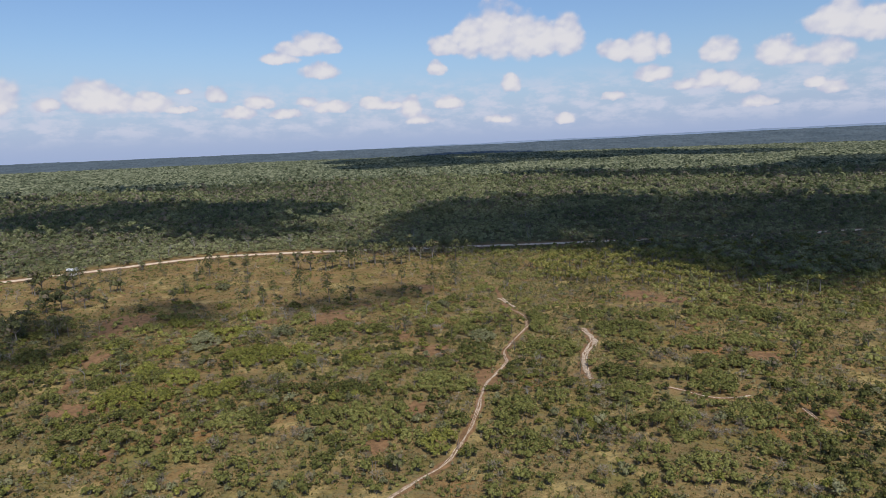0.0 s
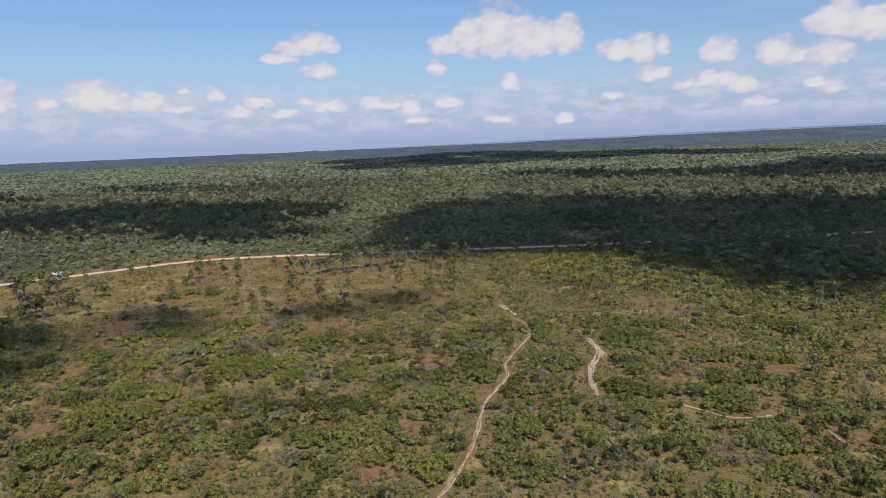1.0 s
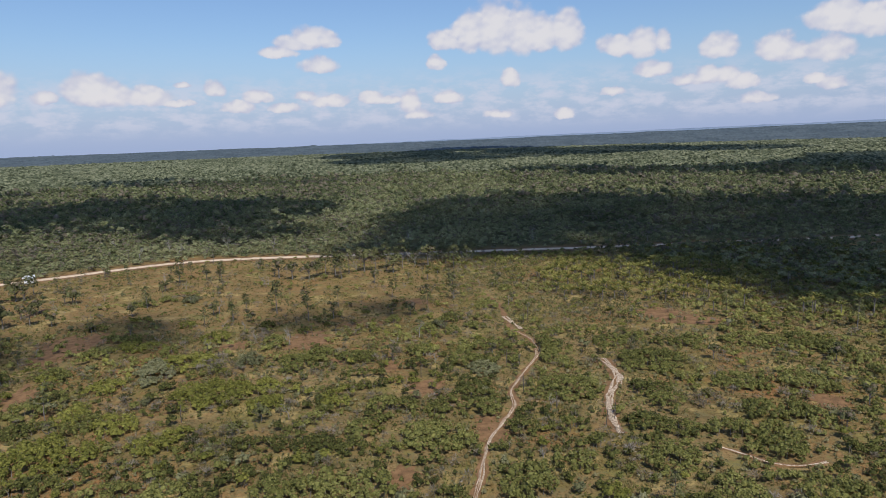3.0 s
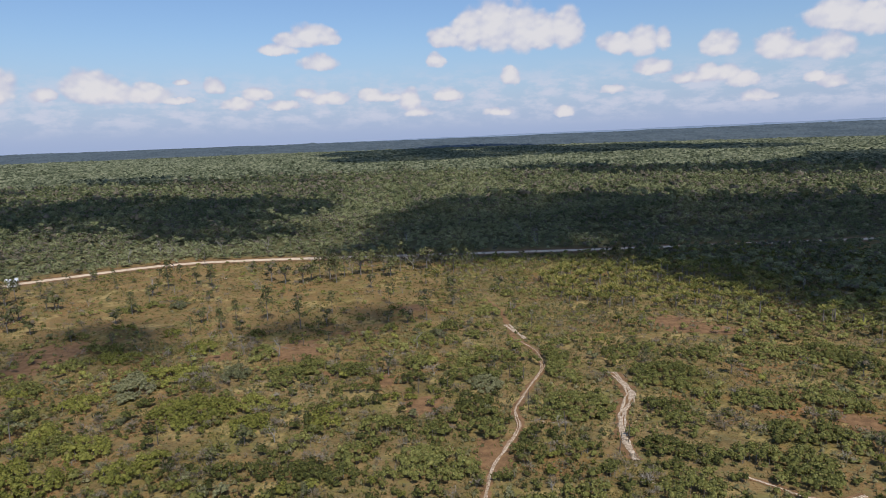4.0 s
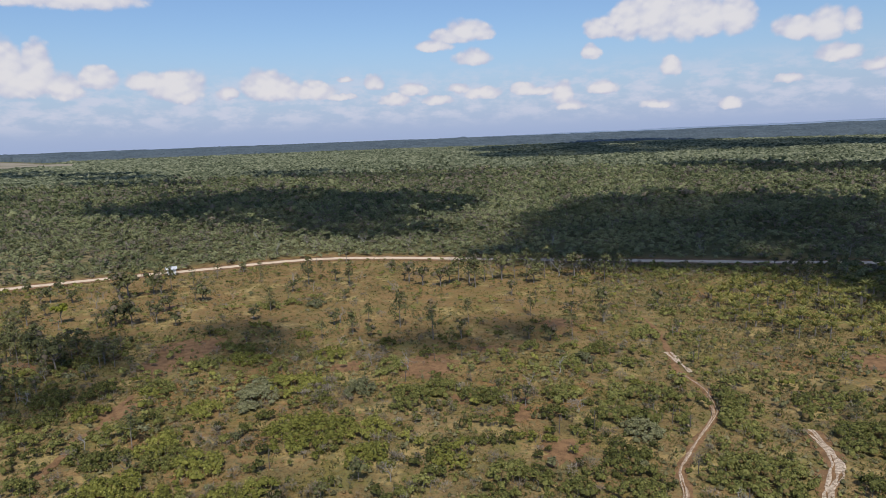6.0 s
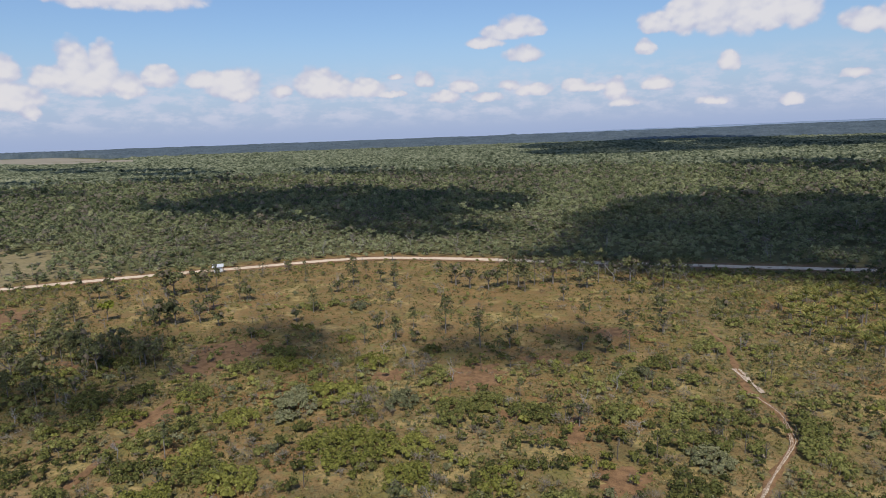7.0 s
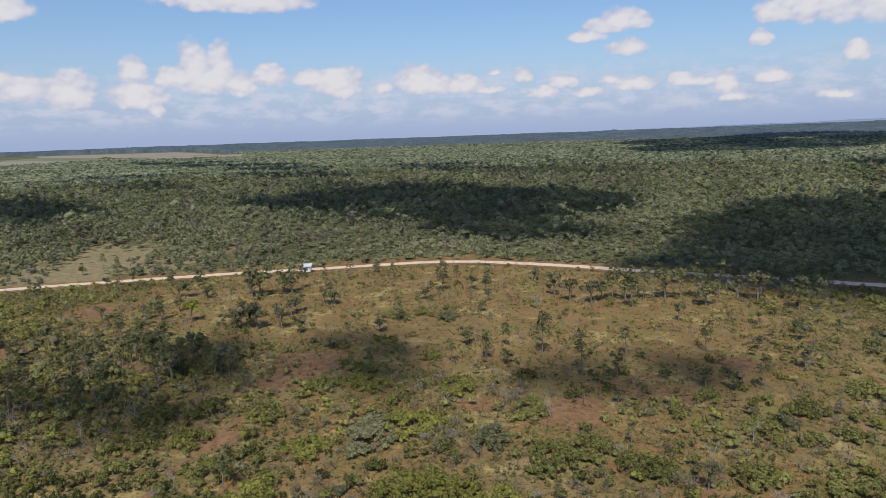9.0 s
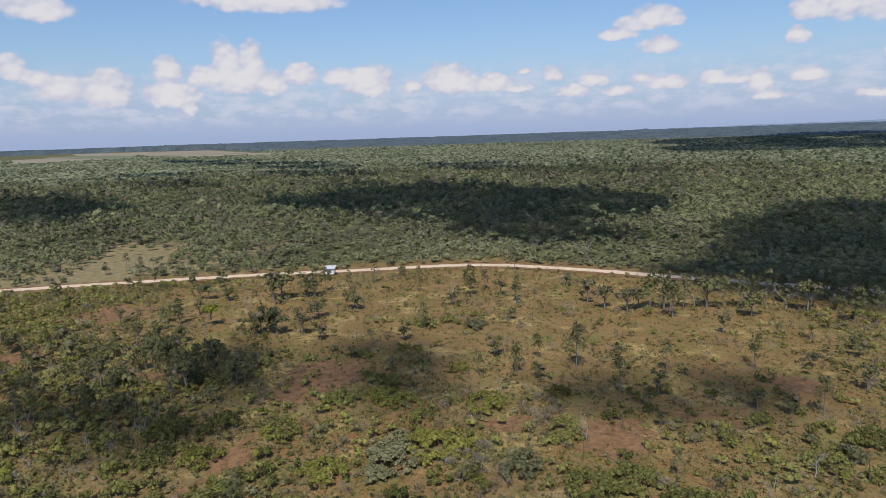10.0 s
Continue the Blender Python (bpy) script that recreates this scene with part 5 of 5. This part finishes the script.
slab([(-3900, 2500), (-3038, 2780), (-2100, 2180), (-2300, 1950), (-3300, 2150)], 0.6, CROP, "farm_field", "harvested tan field far off on the plain", "field")
slab([(-2300, 1940), (-1939, 2166), (-1480, 1640), (-1750, 1620)], 0.6, CROP, "farm_field", "harvested tan field far off on the plain", "field")
slab([(-3300, 2140), (-2310, 1940), (-1760, 1610), (-2000, 1560), (-3200, 1900)], 0.6, CROP_GREEN, "farm_field", "green crop field far off on the plain", "field")
slab([(-3000, 1850), (-2010, 1550), (-2080, 1190), (-2900, 1480)], 0.6, CROP, "farm_field", "harvested tan field far off on the plain", "field")


def skyline(deg):
    """Height of the land's rim, 4780 m off, by bearing."""
    return 60 + 4780 * np.tan(np.radians(np.interp(deg, [-80, -35, -12, 0, 10, 20, 34, 60], [-0.36, -0.33, -0.28, -0.22, -0.12, 0.0, 0.15, 0.2])))


def make_far_plain():
    """The last woods before the horizon, with distance haze painted in as blue."""
    a = np.radians(np.arange(-80, 60, 0.12))
    r = 3050 * 1.0125 ** np.arange(36)
    rr, aa = np.meshgrid(r, a, indexing="ij")
    x, y = rr * np.sin(aa), rr * np.cos(aa)
    z = 2.0 + 9.0 * rough_noise(x * 0.006, y * 0.006, 57) + 9.0 * rng.uniform(size=x.shape) ** 2
    z[0] = -4
    for f in FIELDS:
        z = np.where(inside(x, y, f), -60.0, z)
    z = z + (skyline(np.degrees(a)) - 12.0)[None, :] * np.clip((rr - r[0]) / (4740 - r[0]), 0, 1) ** 1.2
    w = len(a)
    i, j = np.meshgrid(np.arange(len(r) - 1), np.arange(w - 1), indexing="ij")
    q = np.stack([i * w + j, (i + 1) * w + j, (i + 1) * w + j + 1, i * w + j + 1], -1)[..., ::-1].reshape(-1, 4)
    tagged(part("backdrop", Shape().put(np.stack([x, y, z], -1), q), HAZY_PLAIN, smooth=True), "wooded plain far off below the horizon, coloured blue for haze", "distance", kind="structure")


make_far_plain()


def make_hills():
    a = np.radians(np.arange(-80, 60, 0.25))
    deg = np.degrees(a)
    for dist, extra, thick in ((4780, 0.0, 1.0), (4860, 0.12, 1.0)):
        top = np.interp(deg, [-80, -35, -12, 0, 10, 20, 34, 60], [-0.36, -0.33, -0.28, -0.22, -0.12, 0.0, 0.15, 0.2])
        top = top + extra * np.interp(deg, [-80, -14, -8, 5, 20, 60], [0, 0, 0.5, 1, 1.3, 1.2]) + 0.08 * (rough_noise(deg * 0.35, deg * 0, 80 + dist) - 0.5) + 0.03 * (lattice(deg * 3, deg * 0, 81) - 0.5)
        top = top + 0.10 * np.exp(-((deg + 11.4) / 0.25) ** 2)
        z = 60 + dist * np.tan(np.radians(top))
        x, y = dist * np.sin(a), dist * np.cos(a)
        rows = [np.column_stack([x * f, y * f, zz]) for f, zz in ((1.0, np.full(len(a), -5.0)), (1.006, z * 0.7), (1.012, z), (1.02, z * 0.6))]
        w = len(a)
        i, j = np.meshgrid(np.arange(3), np.arange(w - 1), indexing="ij")
        q = np.stack([i * w + j, (i + 1) * w + j, (i + 1) * w + j + 1, i * w + j + 1], -1)[..., ::-1].reshape(-1, 4)
        tagged(part("backdrop", Shape().put(np.concatenate(rows), q), HAZY_PLAIN if extra == 0 else HAZY_HILLS, smooth=True), "low hills and wooded plain along the horizon, coloured blue for haze", "hills", kind="structure")


make_hills()

# ======== hut, poles ========
def make_hut(x, y, turn):
    hut = tagged(new("hut"), "small white hut with an overhanging pale metal roof beside the road", "hut")
    s = Shape()
    for lo, hi in (((-1.9, -1.5, 0.5), (-0.6, -1.38, 2.9)), ((0.5, -1.5, 0.5), (1.9, -1.38, 2.9)), ((-0.6, -1.5, 0.5), (0.5, -1.38, 1.4)), ((-0.6, -1.5, 2.3), (0.5, -1.38, 2.9)),
                   ((-1.9, 1.38, 0.5), (1.9, 1.5, 2.9)), ((-1.9, -1.38, 0.5), (-1.78, 1.38, 2.9)), ((1.78, -1.38, 0.5), (1.9, 1.38, 2.9)), ((-1.9, -1.5, 0.35), (1.9, 1.5, 0.5))):
        box(s, lo, hi)
    wall = part("wall", s, WALL_PAINT, hut)
    r = Shape()
    for i in range(26):
        u = -2.6 + i * 0.2
        r.put([(u, -2.2, 2.95), (u + 0.1, -2.2, 3.0), (u + 0.1, 2.1, 3.75), (u, 2.1, 3.7)], [(0, 1, 2, 3)])
        r.put([(u + 0.1, -2.2, 3.0), (u + 0.2, -2.2, 2.95), (u + 0.2, 2.1, 3.7), (u + 0.1, 2.1, 3.75)], [(0, 1, 2, 3)])
    part("roof", r, ROOF_METAL, hut, "pale corrugated metal roof")
    for px in (-2.4, 2.4):
        for py in (-2.0, 1.9):
            part("post", tube(Shape(), [(px, py, -0.2), (px, py, 3.0 + (py + 2) * 0.17)], [0.07, 0.07], 6), WOOD, hut)
    for px in (-1.6, 1.6):
        for py in (-1.3, 1.3):
            part("stilt", tube(Shape(), [(px, py, -0.2), (px, py, 0.36)], [0.1, 0.1], 6), WOOD, hut)
    part("shutter", box(Shape(), (-0.62, -1.56, 1.38), (-0.05, -1.51, 2.32)), WOOD, wall, "dark wooden window shutter")
    hut.matrix_basis = pose(x, y, 0.0, 0, 0, turn)


make_hut(-195.2, 324.6, 34)


def make_pole():
    pole = tagged(new("utility_pole"), "weathered grey wooden utility pole along the road", "utility pole", "roadside poles")
    part("post", tube(Shape(), [(0, 0, -0.5), (0, 0, 4.0), (0.03, 0, 8.2)], [0.12, 0.10, 0.07], 8), BARK, pole)
    arm = part("crossarm", box(Shape(), (-0.8, -0.06, 7.6), (0.8, 0.06, 7.74)), BARK, pole)
    for u in (-0.7, 0.0, 0.7):
        part("insulator", tube(Shape(), [(u, 0, 7.74), (u, 0, 7.82), (u, 0, 7.92)], [0.03, 0.05, 0.03], 6), WALL_PAINT, arm)
    return pole


pole = make_pole()
spots = [(-275.8, 296), (-233.8, 323.9), (-168.5, 366), (-129.8, 382), (-84.0, 384), (-40, 384), (4, 384), (48, 384)]
pole.matrix_basis = pose(*spots[0], 0, 0, 0, 30)
for x, y in spots[1:]:
    copy_thing(pole, pose(x, y, 0, 0, 0, 10))

plant("yellow", "flowering_tree", "bright yellow-green feathery young tree", "tree", "", [("trunk", tree_shapes(7.0, 4.0, 10)[0], BARK, ""), ("crown", tree_shapes(7.0, 5.0, 260, 0.5)[1], LEAF_BRIGHT, "")], -183.2, 246.9, 1.05, 0)
plant("flower", "flowering_shrub", "small shrub covered in bright yellow flowers beside the road", "shrub", "", [("crown", shrub_shapes(5, 12)[0], LEAF_BRIGHT, ""), ("stems", shrub_shapes(2)[1], BARK, "")], -88.3, 357.5, 0.8, 0)


# ======== clouds overhead ========
def make_cloud(rows, height, mat=None):
    """A cumulus cloud with a flat base: puffs over the given places of the plan, up towards the sun from the ground that it shades."""
    s = Shape()
    shift = TO_SUN * (height / TO_SUN.z)
    u, w = np.meshgrid(np.linspace(0, 2 * np.pi, 19)[:-1], np.linspace(-0.5 * np.pi, 0.5 * np.pi, 9))
    d = np.stack([np.cos(w) * np.cos(u), np.cos(w) * np.sin(u), np.sin(w)], -1).reshape(-1, 3)
    i, j = np.meshgrid(np.arange(8), np.arange(18), indexing="ij")
    q = np.stack([i * 18 + j, i * 18 + (j + 1) % 18, (i + 1) * 18 + (j + 1) % 18, (i + 1) * 18 + j], -1).reshape(-1, 4)
    for x, y, rx, ry in rows:
        for k in range(7):
            f = 1.0 if k == 0 else rng.uniform(0.28, 0.5)
            a, far = rng.uniform(0, 6.28), 0.0 if k == 0 else rng.uniform(0.6, 0.95)
            r = np.array([rx * f, ry * f, min(rx, ry) * f * 0.5])
            wob = 1 + 0.35 * (rough_noise(d[:, 0] * 2.5 + k + x, d[:, 1] * 2.5 + d[:, 2] * 2 + y, 90 + k) - 0.5)
            v = d * wob[:, None] * r + np.array([rx * far * math.cos(a), ry * far * math.sin(a), 0])
            v[:, 2] = np.maximum(v[:, 2], -min(rx, ry) * 0.12)
            s.put(v + np.array([x + shift.x, y + shift.y, height]), q)
    tagged(part("cloud", s, mat or CLOUD, smooth=True), "white fair-weather cumulus cloud drifting over the land", "cloud", "clouds overhead")


make_cloud([(-116, 240, 24, 17), (-98, 229, 17, 9), (-138, 218, 20, 13), (-150, 231, 14, 9)], 900, THIN_CLOUD)
make_cloud([(-140, 187, 24, 11), (-162, 180, 18, 9)], 900, THIN_CLOUD)
make_cloud([(-36, 254, 20, 15), (-52, 242, 16, 9), (-18, 264, 14, 9)], 900, THIN_CLOUD)
make_cloud([(-300, 640, 140, 75), (-240, 535, 140, 65), (-150, 460, 55, 30), (-390, 560, 50, 40), (-170, 600, 75, 75)], 1000, CLOUD)
make_cloud([(-400, 1000, 150, 42), (-250, 950, 90, 30), (-520, 1080, 80, 36)], 1100, BROKEN_CLOUD)
make_cloud([(-1010, 1130, 200, 50), (-800, 1010, 120, 44), (-640, 860, 110, 34), (-1300, 1250, 160, 60)], 1100, CLOUD)
make_cloud([(-900, 800, 130, 34), (-700, 660, 90, 28), (-480, 720, 60, 24)], 1100, BROKEN_CLOUD)
make_cloud([(70, 530, 105, 115), (190, 490, 140, 100), (300, 440, 140, 100), (10, 430, 62, 56), (120, 395, 110, 42), (180, 370, 90, 80), (170, 300, 40, 40), (126, 312, 34, 34), (150, 268, 26, 26), (-24, 386, 46, 24), (20, 372, 75, 20), (90, 350, 40, 22), (150, 285, 46, 36), (114, 320, 30, 22)], 1000)
make_cloud([(300, 960, 150, 85), (480, 890, 130, 120), (620, 950, 130, 150), (760, 1100, 150, 190), (180, 1080, 90, 60)], 1300)
make_cloud([(-110, 1750, 200, 280), (150, 2000, 260, 380), (-220, 2400, 240, 480), (450, 2200, 330, 460), (150, 2900, 330, 380), (800, 1900, 200, 260)], 1600)
make_cloud([(-660, 450, 130, 48), (-540, 400, 60, 36)], 900)


# ======== dead trunks and stones ========
def dead_trunk_shape(h):
    s = Shape()
    tube(s, [(0, 0, -0.3), (0.05, 0.02, h * 0.5), (0.12, -0.05, h)], [0.10, 0.08, 0.04], 6)
    for i in range(4):
        a, z = rng.uniform(0, 6.28), h * rng.uniform(0.45, 0.9)
        tube(s, [(0.06, 0, z), (0.35 * math.cos(a), 0.35 * math.sin(a), z + 0.3), (0.6 * math.cos(a), 0.6 * math.sin(a), z + 0.75)], [0.05, 0.035, 0.012], 4)
    return s


DEAD = [(-64.4, 204.4), (-63.4, 205.2), (-69.0, 208.1), (-47.1, 212.7), (-43.5, 228.4), (-17.7, 199.7), (-18.9, 203.7), (-1.4, 226.2), (25.6, 238.6), (-7.7, 190.6), (-0.7, 192.4), (18.3, 197.3), (15.0, 198.9), (24.0, 236.5), (-60.1, 167.1), (23.2, 166.6), (32.1, 159.0), (34.7, 162.3), (17.2, 178.2), (18.0, 196.1), (-82.8, 242.7), (-85.2, 260.1)]
snags = [mesh_from("trunk", dead_trunk_shape(h), CHAR) for h in (4.2, 5.0, 3.4)]
for x, y in DEAD:
    snag = tagged(new("dead_trunk", snags[rng.integers(0, 3)]), "charred standing dead trunk with broken stubs", "dead tree", "dead trunks")
    snag.matrix_basis = pose(x, y, 0, rng.uniform(-4, 4), rng.uniform(-4, 4), rng.uniform(0, 360))


def stone_shape():
    u, w = np.meshgrid(np.linspace(0, 2 * np.pi, 13)[:-1], np.linspace(-0.5 * np.pi, 0.5 * np.pi, 7))
    d = np.stack([np.cos(w) * np.cos(u), np.cos(w) * np.sin(u), np.sin(w)], -1).reshape(-1, 3)
    i, j = np.meshgrid(np.arange(6), np.arange(12), indexing="ij")
    q = np.stack([i * 12 + j, i * 12 + (j + 1) % 12, (i + 1) * 12 + (j + 1) % 12, (i + 1) * 12 + j], -1)
    wob = 0.75 + 0.5 * rough_noise(d[:, 0] * 2 + 5, d[:, 1] * 2 + d[:, 2] * 3, 97)
    return Shape().put(d * wob[:, None] * np.array([0.9, 0.6, 0.5]) + np.array([0, 0, 0.25]), q.reshape(-1, 4))


for x, y in [(-202.0, 243.2), (-100.8, 329.0)]:
    stone = tagged(part("boulder", stone_shape(), ROAD), "pale boulder lying in the dry grass", "boulder", "boulders")
    stone.matrix_basis = pose(x, y, 0, 0, 0, rng.uniform(0, 360))
